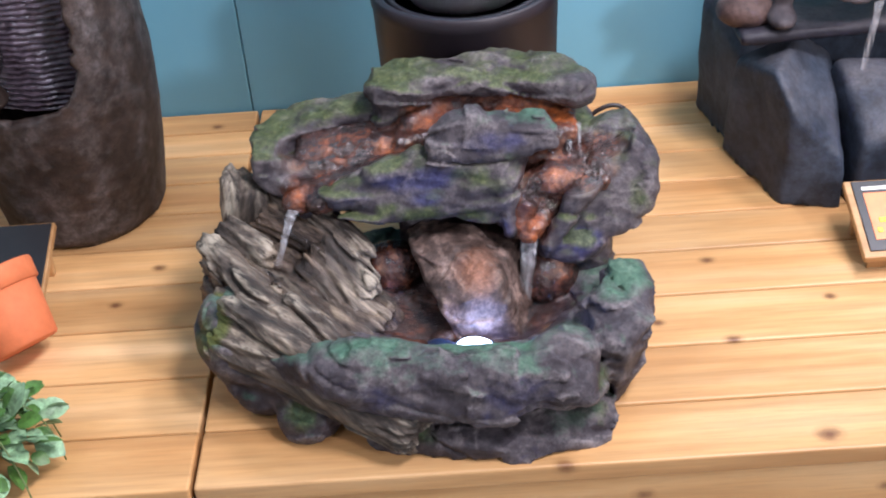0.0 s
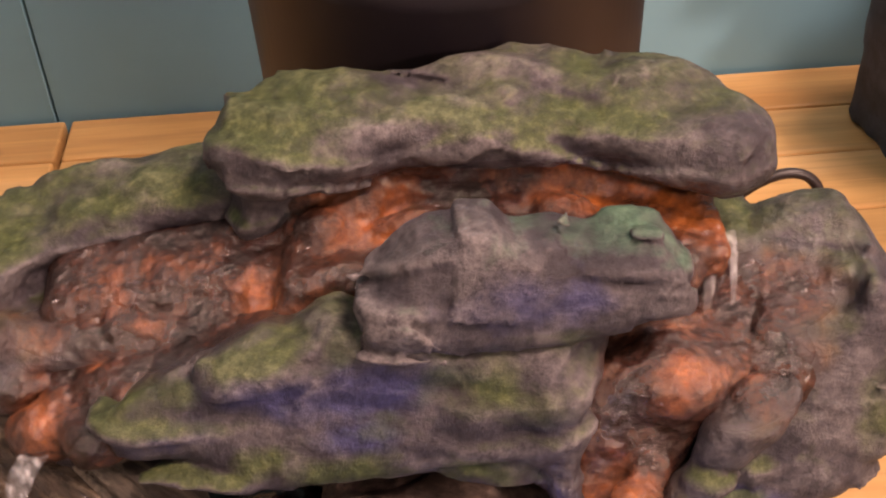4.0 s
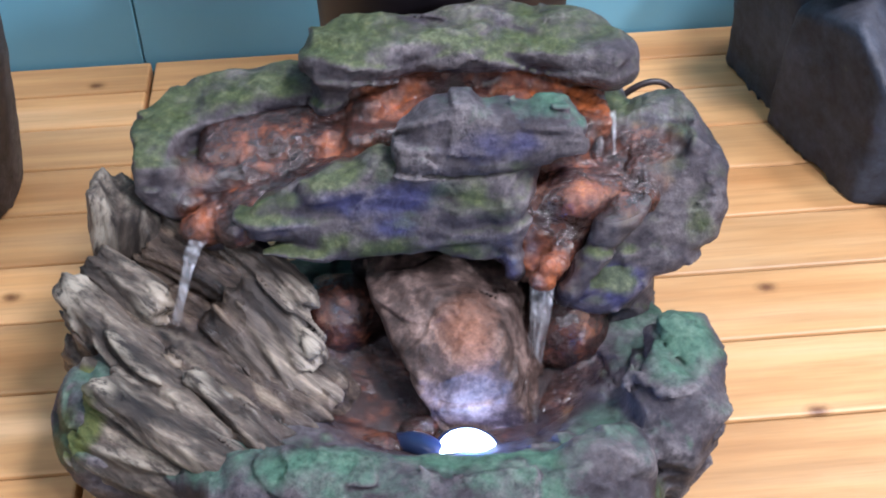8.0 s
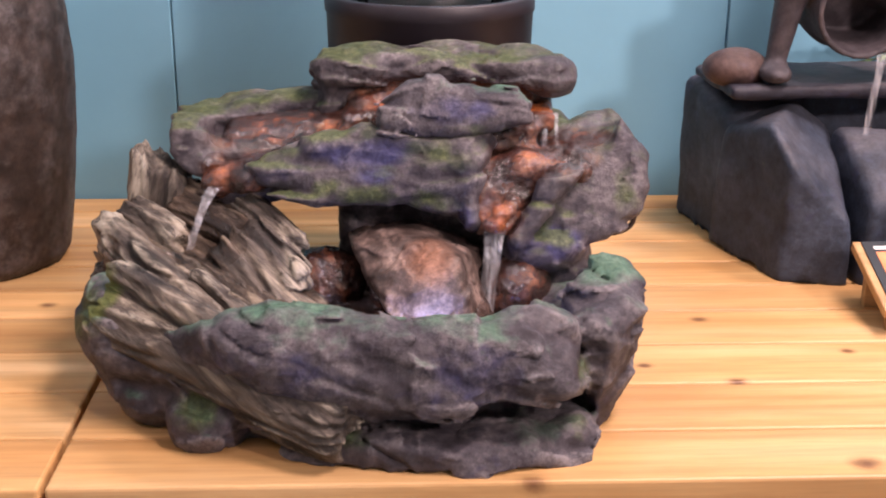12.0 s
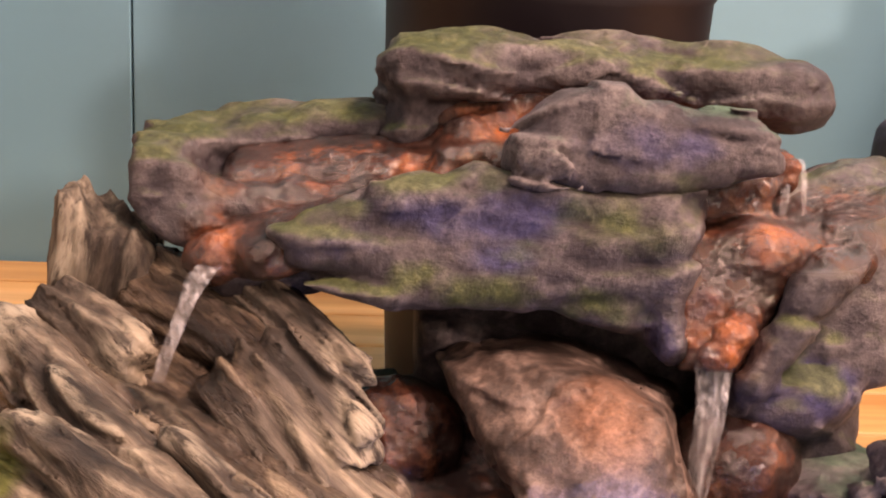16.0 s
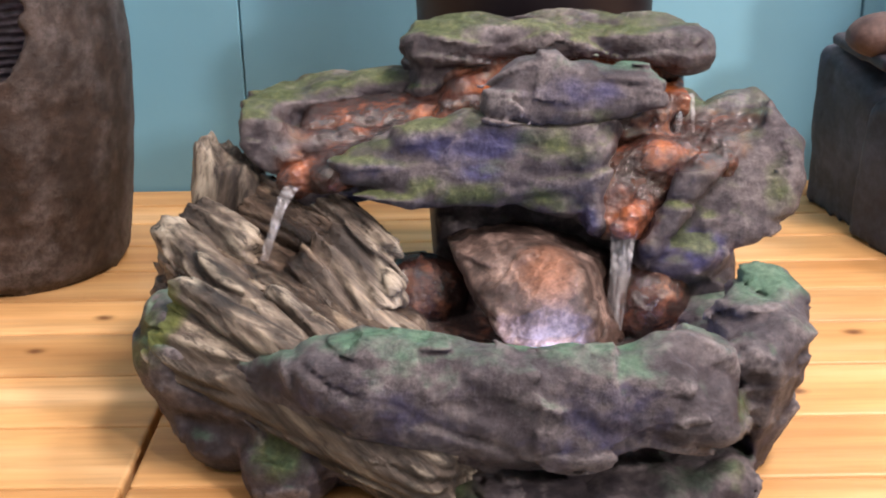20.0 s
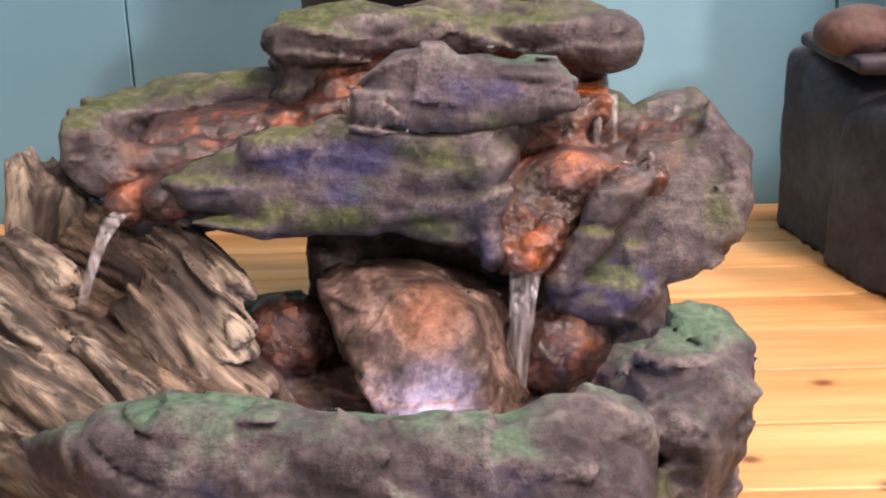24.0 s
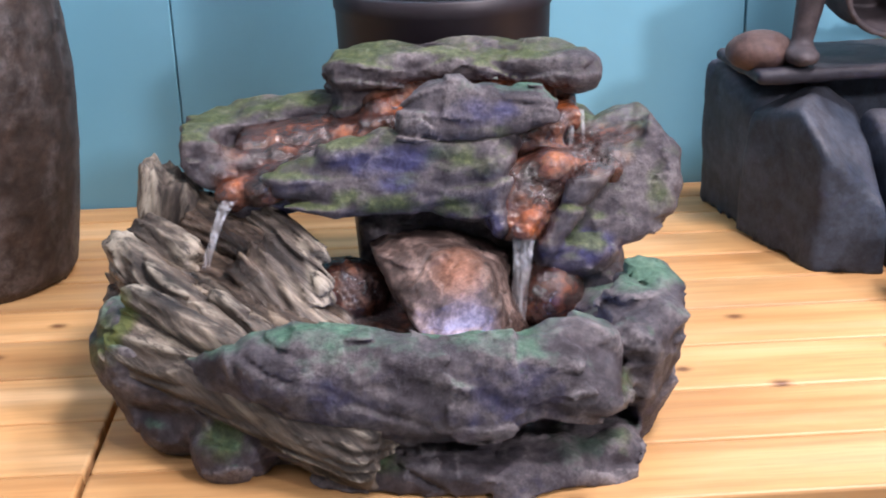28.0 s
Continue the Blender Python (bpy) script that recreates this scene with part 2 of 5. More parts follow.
M_stem = plain("green_stem", (0.10, 0.14, 0.04), 0.5)


def glass_material(name, colour=(1, 1, 1), rough=0.0, ior=1.33):
    m, nt, bs = mat(name)
    bs.inputs["Base Color"].default_value = (*colour, 1)
    bs.inputs["Roughness"].default_value = rough
    bs.inputs["IOR"].default_value = ior
    bs.inputs["Transmission Weight"].default_value = 1.0
    return m


def water_material(name, clear=0.75, streak=(1, 1, 1), scale=60.0, most=1.40):
    """A thin running film: mostly see-through, with bright glossy streaks."""
    m, nt, bs = mat(name)
    bs.inputs["Base Color"].default_value = (0.86, 0.88, 0.92, 1)
    bs.inputs["Roughness"].default_value = 0.10
    n = noise_tex(nt, scale, 3, 0.6, None, streak)
    nt.links.new(rng(nt, n, 0.47, 0.78, 1 - clear, min(1.0, most - clear)), bs.inputs["Alpha"])
    bump(nt, bs, n, 0.9, 0.004)
    return m


M_water = water_material("falling_water", 0.95, (1.8, 1.8, 0.13), 110)
M_pool = water_material("pool_water", 0.97, (1, 1, 1), 40, 1.0)
M_glass = glass_material("clear_acrylic", (0.97, 0.99, 1.0), 0.0, 1.02)
M_led_body = plain("blue_black_plastic", (0.02, 0.035, 0.09), 0.3)
m_led, nt_led, bs_led = mat("white_led")
bs_led.inputs["Emission Color"].default_value = (0.62, 0.76, 1.0, 1)
bs_led.inputs["Emission Strength"].default_value = 16.0


def driftwood_material(name, along):
    m, nt, bs = mat(name)
    pos = nt.nodes.new("ShaderNodeNewGeometry").outputs["Position"]
    mp = nt.nodes.new("ShaderNodeMapping")
    mp.vector_type = "TEXTURE"
    mp.inputs["Rotation"].default_value = Vector(along).to_track_quat("X", "Z").to_euler()
    nt.links.new(pos, mp.inputs[0])
    g1 = noise_tex(nt, 20, 6, 0.65, mp.outputs[0], (0.28, 2.2, 2.2))
    g2 = noise_tex(nt, 70, 6, 0.72, mp.outputs[0], (0.18, 1.9, 1.9))
    blot = noise_tex(nt, 26, 4, 0.6)
    col = ramp(nt, g1, [(0.33, (0.008, 0.006, 0.005)), (0.46, (0.046, 0.036, 0.028)), (0.57, (0.115, 0.093, 0.072)), (0.70, (0.28, 0.24, 0.18))])
    col = mixc(nt, 0.6, col, ramp(nt, g2, [(0.36, (0.08, 0.08, 0.08)), (0.64, (0.9, 0.9, 0.9))]), "OVERLAY")
    drybrush_lit = math_node(nt, "MULTIPLY", attr(nt, "drybrush_lit"), rng(nt, g2, 0.40, 0.52))
    col = mixc(nt, math_node(nt, "MULTIPLY", drybrush_lit, 0.68), col, (0.50, 0.45, 0.35))
    a = math_node(nt, "ADD", attr(nt, "moss"), math_node(nt, "SUBTRACT", blot, 0.5))
    col = mixc(nt, rng(nt, a, 0.35, 0.75, 0, 0.85), col, ramp(nt, g2, [(0.3, (0.04, 0.06, 0.01)), (0.7, (0.17, 0.2, 0.04))]))
    col = mixc(nt, rng(nt, attr(nt, "wet"), 0.3, 0.9, 0.0, 0.75), col, (0.50, 0.40, 0.34), "MULTIPLY")
    nt.links.new(col, bs.inputs["Base Color"])
    nt.links.new(rng(nt, attr(nt, "wet"), 0.2, 0.7, 0.66, 0.16), bs.inputs["Roughness"])
    bump(nt, bs, math_node(nt, "ADD", g1, g2), 0.9, 0.004)
    return m


LOG_DIR = (0.72, -0.42, -0.55)
M_log = driftwood_material("weathered_driftwood", LOG_DIR)
M_stub = driftwood_material("weathered_stump", (0.25, -0.1, 1.0))

# ---- solid shapes: distance fields turned into meshes ----


def vnoise(p, seed=0):
    i = np.floor(p).astype(np.int64)
    f = p - i
    u = f * f * (3 - 2 * f)
    out = np.zeros(len(p))
    for dx in (0, 1):
        for dy in (0, 1):
            for dz in (0, 1):
                h = (i[:, 0] + dx) * 374761393 + (i[:, 1] + dy) * 668265263 + (i[:, 2] + dz) * 2147483647 + seed * 1442695041
                h = (h ^ (h >> 13)) * 1274126177
                h = ((h ^ (h >> 16)) & 0xFFFFFF) / float(0xFFFFFF)
                w = (u[:, 0] if dx else 1 - u[:, 0]) * (u[:, 1] if dy else 1 - u[:, 1]) * (u[:, 2] if dz else 1 - u[:, 2])
                out += w * h
    return out


def fbm(p, octaves=4, seed=0, gain=0.5):
    total, amp, norm = np.zeros(len(p)), 1.0, 0.0
    for o in range(octaves):
        total += amp * vnoise(p * 2**o + o * 17.3, seed + o)
        norm += amp
        amp *= gain
    return total / norm


def ell(p, c, r):
    q = (p - np.array(c)) / np.array(r)
    k = np.sqrt((q * q).sum(1)) + 1e-9
    return (k - 1) * min(r) * 0.5 + (k - 1) * 0.5 * (np.array(r) * np.abs(q) / k[:, None]).sum(1)


def turn_of(rx=0, ry=0, rz=0):
    return np.array(Euler([radians(a) for a in (rx, ry, rz)]).to_matrix())


def box(p, c, h, rad=0.01, rot=None):
    q = p - np.array(c)
    if rot is not None:
        q = q @ rot
    q = np.abs(q) - (np.array(h) - rad)
    return np.sqrt((np.maximum(q, 0) ** 2).sum(1)) + np.minimum(q.max(1), 0) - rad


def cap(p, a, b, ra, rb=None):
    a, b = np.array(a, float), np.array(b, float)
    rb = ra if rb is None else rb
    t = np.clip((p - a) @ (b - a) / ((b - a) @ (b - a)), 0, 1)
    return np.linalg.norm(p - a - t[:, None] * (b - a), axis=1) - (ra + (rb - ra) * t)


def smin(k, *ds):
    d = ds[0]
    for e in ds[1:]:
        h = np.maximum(k - np.abs(d - e), 0) / k
        d = np.minimum(d, e) - h * h * k * 0.25
    return d


def cut(d, e, k=0.01):
    return -smin(k, -d, e)


def surface(fn, lo, hi, step, detail=None, reach=0.022):
    """Surface nets over a grid: vertices and quads of the zero level of fn, roughened by detail near the surface."""
    n = [int(math.ceil((b - a) / step)) + 1 for a, b in zip(lo, hi)]
    ax = [lo[k] + step * np.arange(n[k]) for k in range(3)]
    p = np.stack(np.meshgrid(*ax, indexing="ij"), -1).reshape(-1, 3)
    # a coarse pass finds the cells near the surface; only those are worked out in full
    k4 = [np.arange(0, m + 3, 4) for m in n]
    coarse = np.stack(np.meshgrid(*[lo[k] + step * k4[k] for k in range(3)], indexing="ij"), -1).reshape(-1, 3)
    dc = fn(coarse).reshape([len(q) for q in k4])
    pick = [(np.arange(m) + 2) // 4 for m in n]
    d = dc[np.ix_(*pick)].reshape(-1).copy()
    close = np.abs(d) < 0.026 + 5 * step
    d[close] = fn(p[close])
    if detail is not None:
        near = np.abs(d) < reach
        d[near] += detail(p[near])
    v = d.reshape(n)
    s = v < 0
    corner = [(i, j, k) for i in (0, 1) for j in (0, 1) for k in (0, 1)]
    view = [s[i : n[0] - 1 + i, j : n[1] - 1 + j, k : n[2] - 1 + k] for i, j, k in corner]
    count = sum(x.astype(np.int8) for x in view)
    cells = np.argwhere((count > 0) & (count < 8))
    val = [v[cells[:, 0] + i, cells[:, 1] + j, cells[:, 2] + k] for i, j, k in corner]
    acc, hits = np.zeros((len(cells), 3)), np.zeros(len(cells))
    for a in range(8):
        for b in range(a + 1, 8):
            ca, cb = np.array(corner[a]), np.array(corner[b])
            if np.abs(ca - cb).sum() != 1:
                continue
            va, vb = val[a], val[b]
            on = (va < 0) != (vb < 0)
            t = np.where(on, va / np.where(on, va - vb, 1), 0)
            acc += on[:, None] * (ca + t[:, None] * (cb - ca))
            hits += on
    verts = np.array(lo) + step * (cells + acc / hits[:, None])
    index = -np.ones([m - 1 for m in n], np.int64)
    index[cells[:, 0], cells[:, 1], cells[:, 2]] = np.arange(len(cells))
    faces = []
    for axis in range(3):
        o1, o2 = [k for k in range(3) if k != axis]
        lo_s, hi_s = [slice(None)] * 3, [slice(None)] * 3
        lo_s[axis], hi_s[axis] = slice(0, -1), slice(1, None)
        change = s[tuple(lo_s)] != s[tuple(hi_s)]
        e = np.argwhere(change)
        e = e[(e[:, o1] > 0) & (e[:, o2] > 0) & (e[:, o1] < n[o1] - 1) & (e[:, o2] < n[o2] - 1)]
        quad = []
        for a, b in ((1, 1), (0, 1), (0, 0), (1, 0)):
            c = e.copy()
            c[:, o1] -= a
            c[:, o2] -= b
            quad.append(index[c[:, 0], c[:, 1], c[:, 2]])
        q = np.stack(quad, 1)
        inside = s[e[:, 0], e[:, 1], e[:, 2]]
        flip = inside == (axis == 1)
        q[flip] = q[flip][:, ::-1]
        faces.append(q)
    return verts, np.concatenate(faces)


def put_mesh(name, verts, faces, material, parent=None, label="", paint=None, smooth=True):
    me = bpy.data.meshes.new(name)
    me.from_pydata(np.asarray(verts).tolist(), [], np.asarray(faces).tolist())
    if smooth:
        me.polygons.foreach_set("use_smooth", np.ones(len(me.polygons), bool))
    me.materials.append(material)
    if paint is not None:
        nor = np.zeros(len(me.vertices) * 3, np.float32)
        me.vertices.foreach_get("normal", nor)
        for key, values in paint(np.asarray(verts), nor.reshape(-1, 3)).items():
            layer = me.attributes.new(key, "FLOAT", "POINT")
            layer.data.foreach_set("value", np.clip(values, 0, 1).astype(np.float32))
    ob = new(name, me)
    if parent is not None:
        ob.parent = parent
    if label:
        ob["label"] = label
    return ob


def part(name, bm, material, parent, label="", smooth=True):
    me = bpy.data.meshes.new(name)
    bmesh.ops.recalc_face_normals(bm, faces=bm.faces)
    bm.to_mesh(me)
    bm.free()
    if smooth:
        me.polygons.foreach_set("use_smooth", np.ones(len(me.polygons), bool))
    me.materials.append(material)
    ob = new(name, me)
    ob.parent = parent
    if label:
        ob["label"] = label
    return ob


def thing(name, label, category, group="", at=(0, 0, 0)):
    ob = new(name)
    ob.empty_display_size = 0.05
    ob.location = at
    return tagged(ob, label, category, group)


def box_bm(lo, hi, bevel=0.0, segs=2):
    bm = bmesh.new()
    bmesh.ops.create_cube(bm, size=1)
    for v in bm.verts:
        v.co = [lo[k] + (v.co[k] + 0.5) * (hi[k] - lo[k]) for k in range(3)]
    if bevel:
        bmesh.ops.bevel(bm, geom=list(bm.edges), offset=bevel, segments=segs, affect="EDGES", profile=0.5)
    return bm


def lathe_bm(profile, at=(0, 0, 0), segs=64):
    """A body of revolution about z from (radius, height) pairs."""
    bm = bmesh.new()
    rings = []
    for r, z in profile:
        rings.append([bm.verts.new((at[0] + r * math.cos(2 * math.pi * k / segs), at[1] + r * math.sin(2 * math.pi * k / segs), at[2] + z)) for k in range(segs)])
    for a, b in zip(rings, rings[1:]):
        for k in range(segs):
            bm.faces.new((a[k], a[(k + 1) % segs], b[(k + 1) % segs], b[k]))
    for ring in (rings[0], rings[-1]):
        if len(ring) > 2:
            bm.faces.new(ring)
    return bm


def tube_bm(points, radius, segs=8, taper=None):
    """A round tube along points."""
    bm = bmesh.new()
    pts = [Vector(q) for q in points]
    rings = []
    for i, q in enumerate(pts):
        t = (pts[min(i + 1, len(pts) - 1)] - pts[max(i - 1, 0)]).normalized()
        u = t.orthogonal().normalized() if i == 0 else (rings_u - rings_u.dot(t) * t).normalized()
        rings_u = u
        w = t.cross(u)
        r = radius if taper is None else radius * taper[i]
        rings.append([bm.verts.new(q + r * (math.cos(2 * math.pi * k / segs) * u + math.sin(2 * math.pi * k / segs) * w)) for k in range(segs)])
    for a, b in zip(rings, rings[1:]):
        for k in range(segs):
            bm.faces.new((a[k], a[(k + 1) % segs], b[(k + 1) % segs], b[k]))
    bm.faces.new(rings[0])
    bm.faces.new(rings[-1])
    return bm


def bezier(a, b, c, d, n=16):
    a, b, c, d = (Vector(v) for v in (a, b, c, d))
    return [(1 - t) ** 3 * a + 3 * (1 - t) ** 2 * t * b + 3 * (1 - t) * t * t * c + t**3 * d for t in (k / n for k in range(n + 1))]


# ---- setting ----
WALL_Y, FRONT_Y, SEAM_X, GAP = 0.675, EDGE, -0.25, 0.0024
JOINTS = [EDGE, -0.147, -0.040, 0.067, 0.170, 0.262, 0.352, 0.440, 0.526, 0.602, WALL_Y - 0.002]


def slab_thing(name, lo, hi, material, label, category):
    me_ob = part(name, box_bm(lo, hi), material, None, "", False)
    return tagged(me_ob, label, category, "", "structure")


# unseen floor, ceiling and walls added to close the room; pale ones bounce light
slab_thing("floor", (-3.0, -3.6, -0.80), (3.4, 1.2, -0.70), M_floor, "grey shop floor around the display deck", "floor")
slab_thing("ceiling", (-3.0, -3.6, 2.6), (3.4, 1.2, 2.7), M_white, "unseen plain white shop ceiling", "ceiling")
slab_thing("wall_south", (-3.0, -3.7, -0.70), (3.4, -3.6, 2.6), M_white, "unseen plain pale shop wall", "wall")
slab_thing("wall_west", (-3.1, -3.6, -0.70), (-3.0, 1.2, 2.6), M_white, "unseen plain pale shop wall", "wall")
slab_thing("wall_east", (3.4, -3.6, -0.70), (3.5, 1.2, 2.6), M_white, "unseen plain pale shop wall", "wall")

wall = slab_thing("wall_north", (-3.0, WALL_Y + 0.02, -0.70), (3.4, WALL_Y + 0.12, 2.6), M_wall, "blue painted panelled backdrop wall", "wall")
for x0, x1 in ((-2.9, -1.4), (-1.398, SEAM_X - 0.014), (SEAM_X - 0.012, 0.60), (0.603, 2.2), (2.202, 3.3)):
    part("panel", box_bm((x0, WALL_Y, -0.6), (x1, WALL_Y + 0.018, 2.5), 0.0015, 1), M_wall, wall, "", False)

deck = thing("deck", "pale pine display deck of planed boards", "deck")
deck["kind"] = "structure"
part("carcass", box_bm((-1.9, FRONT_Y + 0.03, -0.70), (2.3, WALL_Y - 0.004, -0.032)), M_oak, deck, "", False)

# ---- the layered rock fountain ----
fountain = thing("rock_fountain", "tiered resin rock water fountain with mossy driftwood basin", "fountain")
fountain.scale = (0.985, 1.0, 0.985)


def region(p, c, r, soft=0.35):
    """1 inside an ellipsoid, fading out past it."""
    q = np.sqrt((((p - np.array(c)) / np.array(r)) ** 2).sum(1))
    return np.clip((1 + soft - q) / (2 * soft), 0, 1)


def bill(p, octaves=2, seed=0):
    total, amp, norm = np.zeros(len(p)), 1.0, 0.0
    for o in range(octaves):
        total += amp * np.abs(2 * vnoise(p * 2**o + o * 9.1, seed + o) - 1)
        norm += amp
        amp *= 0.5
    return total / norm


def facets(p, seed, cell=0.056, slope=0.12):
    """Broken planes: scattered cells, each with its own tilt, meeting in crisp edges."""
    q = p / cell * [1, 1, 1.7] + 0.5 * np.stack([vnoise(p * 30 + k * 7.7, seed + k) for k in range(3)], 1)
    base = np.floor(q).astype(np.int64)
    best, out = np.full(len(p), 1e9), np.zeros(len(p))
    for i in (-1, 0, 1):
        for j in (-1, 0, 1):
            for k in (-1, 0, 1):
                c = base + [i, j, k]
                h = c[:, 0] * 374761393 + c[:, 1] * 668265263 + c[:, 2] * 2147483647 + seed * 1442695041
                rnd = []
                for _ in range(3):
                    h = (h ^ (h >> 13)) * 1274126177 & 0xFFFFFFFFFF
                    rnd.append(((h >> 9) & 0xFFFF) / 65535.0)
                rnd = np.stack(rnd, 1)
                e = q - c - 0.15 - 0.7 * rnd
                d = (e * e).sum(1)
                tilt = (e * (rnd[:, [1, 2, 0]] - 0.5)).sum(1) * 2 + (rnd[:, 0] - 0.5) * 0.25
                near = d < best
                out = np.where(near, tilt, out)
                best = np.where(near, d, best)
    return out * slope * cell


def strata(amp=0.006, rough=0.003, seed=0, tilt=(0, 0, 1), lump=1.0, layer=34, ledges=1.0):
    """Layered stone: slanting ledges that come and go, thin cracks, soft lumps and grit."""
    t = np.array(tilt) / np.linalg.norm(tilt)

    def detail(p):
        h = p @ t + 0.030 * (fbm(p * 13, 2, seed + 13) - 0.5)
        s = h * layer + 1.3 * vnoise(p * 15, seed + 7)
        f = s - np.floor(s)
        saw = np.where(f < 0.86, f / 0.86, (1 - f) / 0.14)
        here = np.clip(3.2 * vnoise(p * 12 + 4.4, seed + 8) - 1.1, 0, 1)
        seam = vnoise(np.stack([p[:, 0] * 10, p[:, 1] * 10, h * 40], 1) + 8.8, seed + 21)
        crack = np.exp(-(((seam - 0.5) / 0.045) ** 2)) * np.clip(3 * vnoise(p * 16, seed + 22) - 1.2, 0, 1)
        return (amp * 1.3 * ledges * (0.5 - saw) * here + amp * 1.1 * crack + amp * lump * 1.5 * (0.5 - fbm(p * 17, 2, seed + 2))
                + facets(p, seed + 3) * amp / 0.0065 + rough * 2.0 * (0.5 - fbm(p * 85, 3, seed + 5)))

    return detail


def outline(x, z, pts):
    """Signed distance to a closed outline in the upright plane."""
    d, sign = np.full(len(x), 1e9), np.ones(len(x))
    for (ax, az), (bx, bz) in zip(pts, pts[1:] + pts[:1]):
        ex, ez = bx - ax, bz - az
        wx, wz = x - ax, z - az
        t = np.clip((wx * ex + wz * ez) / (ex * ex + ez * ez), 0, 1)
        d = np.minimum(d, (wx - ex * t) ** 2 + (wz - ez * t) ** 2)
        c = ((z >= az).astype(int) + (z < bz) + (ex * wz > ez * wx))
        sign = np.where((c == 0) | (c == 3), -sign, sign)
    return sign * np.sqrt(d)


def slab(p, pts, y0, y1, rad=0.010, lean=0.0):
    """A stone with the given front outline, from y0 to y1; lean sets its top back."""
    zc = sum(q[1] for q in pts) / len(pts)
    flat = outline(p[:, 0], p[:, 2], pts) + rad
    deep = np.abs(p[:, 1] - lean * (p[:, 2] - zc) - (y0 + y1) / 2) - (y1 - y0) / 2 + rad
    return np.sqrt(np.maximum(flat, 0) ** 2 + np.maximum(deep, 0) ** 2) + np.minimum(np.maximum(flat, deep), 0) - rad


def top_paint(det, amp, seed=3, moss=0.6, teal=0.0, violet=0.3, rust=(), wet=(), violets=(), mosses=(), teals=(), oranges=(), drips=()):
    def paint(p, n):
        low = fbm(p * 11, 3, seed)
        up = np.clip(n[:, 2], 0, 1)
        out = {
            "moss": np.clip(1.25 * moss * up**1.3 * (2.6 * low - 0.45), 0, 1),
            "teal": np.clip(teal * up**1.5 * (2.4 * fbm(p * 14, 2, seed + 4) - 0.35), 0, 1),
            "violet": np.clip(violet * (1 - up) * (2.6 * fbm(p * 13, 2, seed + 2) - 0.7), 0, 1),
            # drybrush on the ridges; darker creases also put their shade into the colour
            "drybrush_lit": np.clip(-det(p) / amp * 0.9 + 0.1, 0, 1),
            "rust": np.zeros(len(p)), "wet": np.zeros(len(p)), "orange": np.zeros(len(p)),
        }
        for key, some in (("violet", violets), ("moss", mosses), ("teal", teals), ("rust", rust), ("wet", wet), ("orange", oranges)):
            for c, r in some:
                out[key] = np.maximum(out[key], region(p, c, r, 0.6) * (np.clip(2.6 * fbm(p * 34, 3, seed + 31) - 0.5, 0, 1) if key in ("violet", "moss") else 1))
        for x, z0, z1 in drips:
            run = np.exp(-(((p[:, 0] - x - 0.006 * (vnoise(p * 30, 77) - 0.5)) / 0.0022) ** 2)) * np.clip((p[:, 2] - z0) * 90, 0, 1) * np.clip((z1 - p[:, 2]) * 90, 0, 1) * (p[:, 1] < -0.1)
            out["drybrush_lit"] = np.maximum(out["drybrush_lit"], 0.9 * run)
        out["wet"] = np.maximum(out["wet"], out["rust"])
        for key in ("moss", "teal", "violet", "drybrush_lit"):
            out[key] = out[key] * (1 - out["rust"])
        return out

    return paint


def rock(name, label, sdf, lo, hi, step, det, amp, **paint):
    v, f = surface(sdf, lo, hi, step, det)
    return put_mesh(name, v, f, M_rock, fountain, label, top_paint(det, amp, **paint))


M_boulder, nt_b, bs_b = mat("pink_brown_stone")
n_b, f_b = noise_tex(nt_b, 30, 5, 0.65), noise_tex(nt_b, 170, 5, 0.7)
c_b = ramp(nt_b, n_b, [(0.34, (0.022, 0.013, 0.010)), (0.48, (0.080, 0.054, 0.045)), (0.64, (0.24, 0.170, 0.142))])
c_b = mixc(nt_b, rng(nt_b, math_node(nt_b, "ADD", attr(nt_b, "orange"), math_node(nt_b, "SUBTRACT", n_b, 0.5)), 0.2, 1.1, 0, 0.5), c_b, (0.38, 0.15, 0.07))
c_b = mixc(nt_b, 0.7, c_b, ramp(nt_b, f_b, [(0.28, (0.15, 0.15, 0.15)), (0.72, (0.9, 0.9, 0.9))]), "OVERLAY")
nt_b.links.new(c_b, bs_b.inputs["Base Color"])
nt_b.links.new(rng(nt_b, attr(nt_b, "wet"), 0.2, 0.7, 0.5, 0.15), bs_b.inputs["Roughness"])
bump(nt_b, bs_b, math_node(nt_b, "ADD", n_b, f_b), 0.6, 0.003)


def plate(p, pts, z0, z1, rad=0.012, slope=(0.0, 0.0), flare=0.0):
    """A stone with the given plan outline, from z0 to z1; slope tips it, flare widens its top."""
    xc, yc = sum(q[0] for q in pts) / len(pts), sum(q[1] for q in pts) / len(pts)
    up = p[:, 2] - slope[0] * (p[:, 0] - xc) - slope[1] * (p[:, 1] - yc)
    flat = outline(p[:, 0], p[:, 1], pts) + rad + flare * np.clip((z1 - up) / (z1 - z0), 0, 1) ** 1.5
    deep = np.abs(up - (z0 + z1) / 2) - (z1 - z0) / 2 + rad
    return np.sqrt(np.maximum(flat, 0) ** 2 + np.maximum(deep, 0) ** 2) + np.minimum(np.maximum(flat, deep), 0) - rad


def facet(p, through, nrm):
    """Distance over a plane through a point: used to slice a flat facet off a rock."""
    n = np.array(nrm, float) / np.linalg.norm(nrm)
    return (p - np.array(through)) @ n


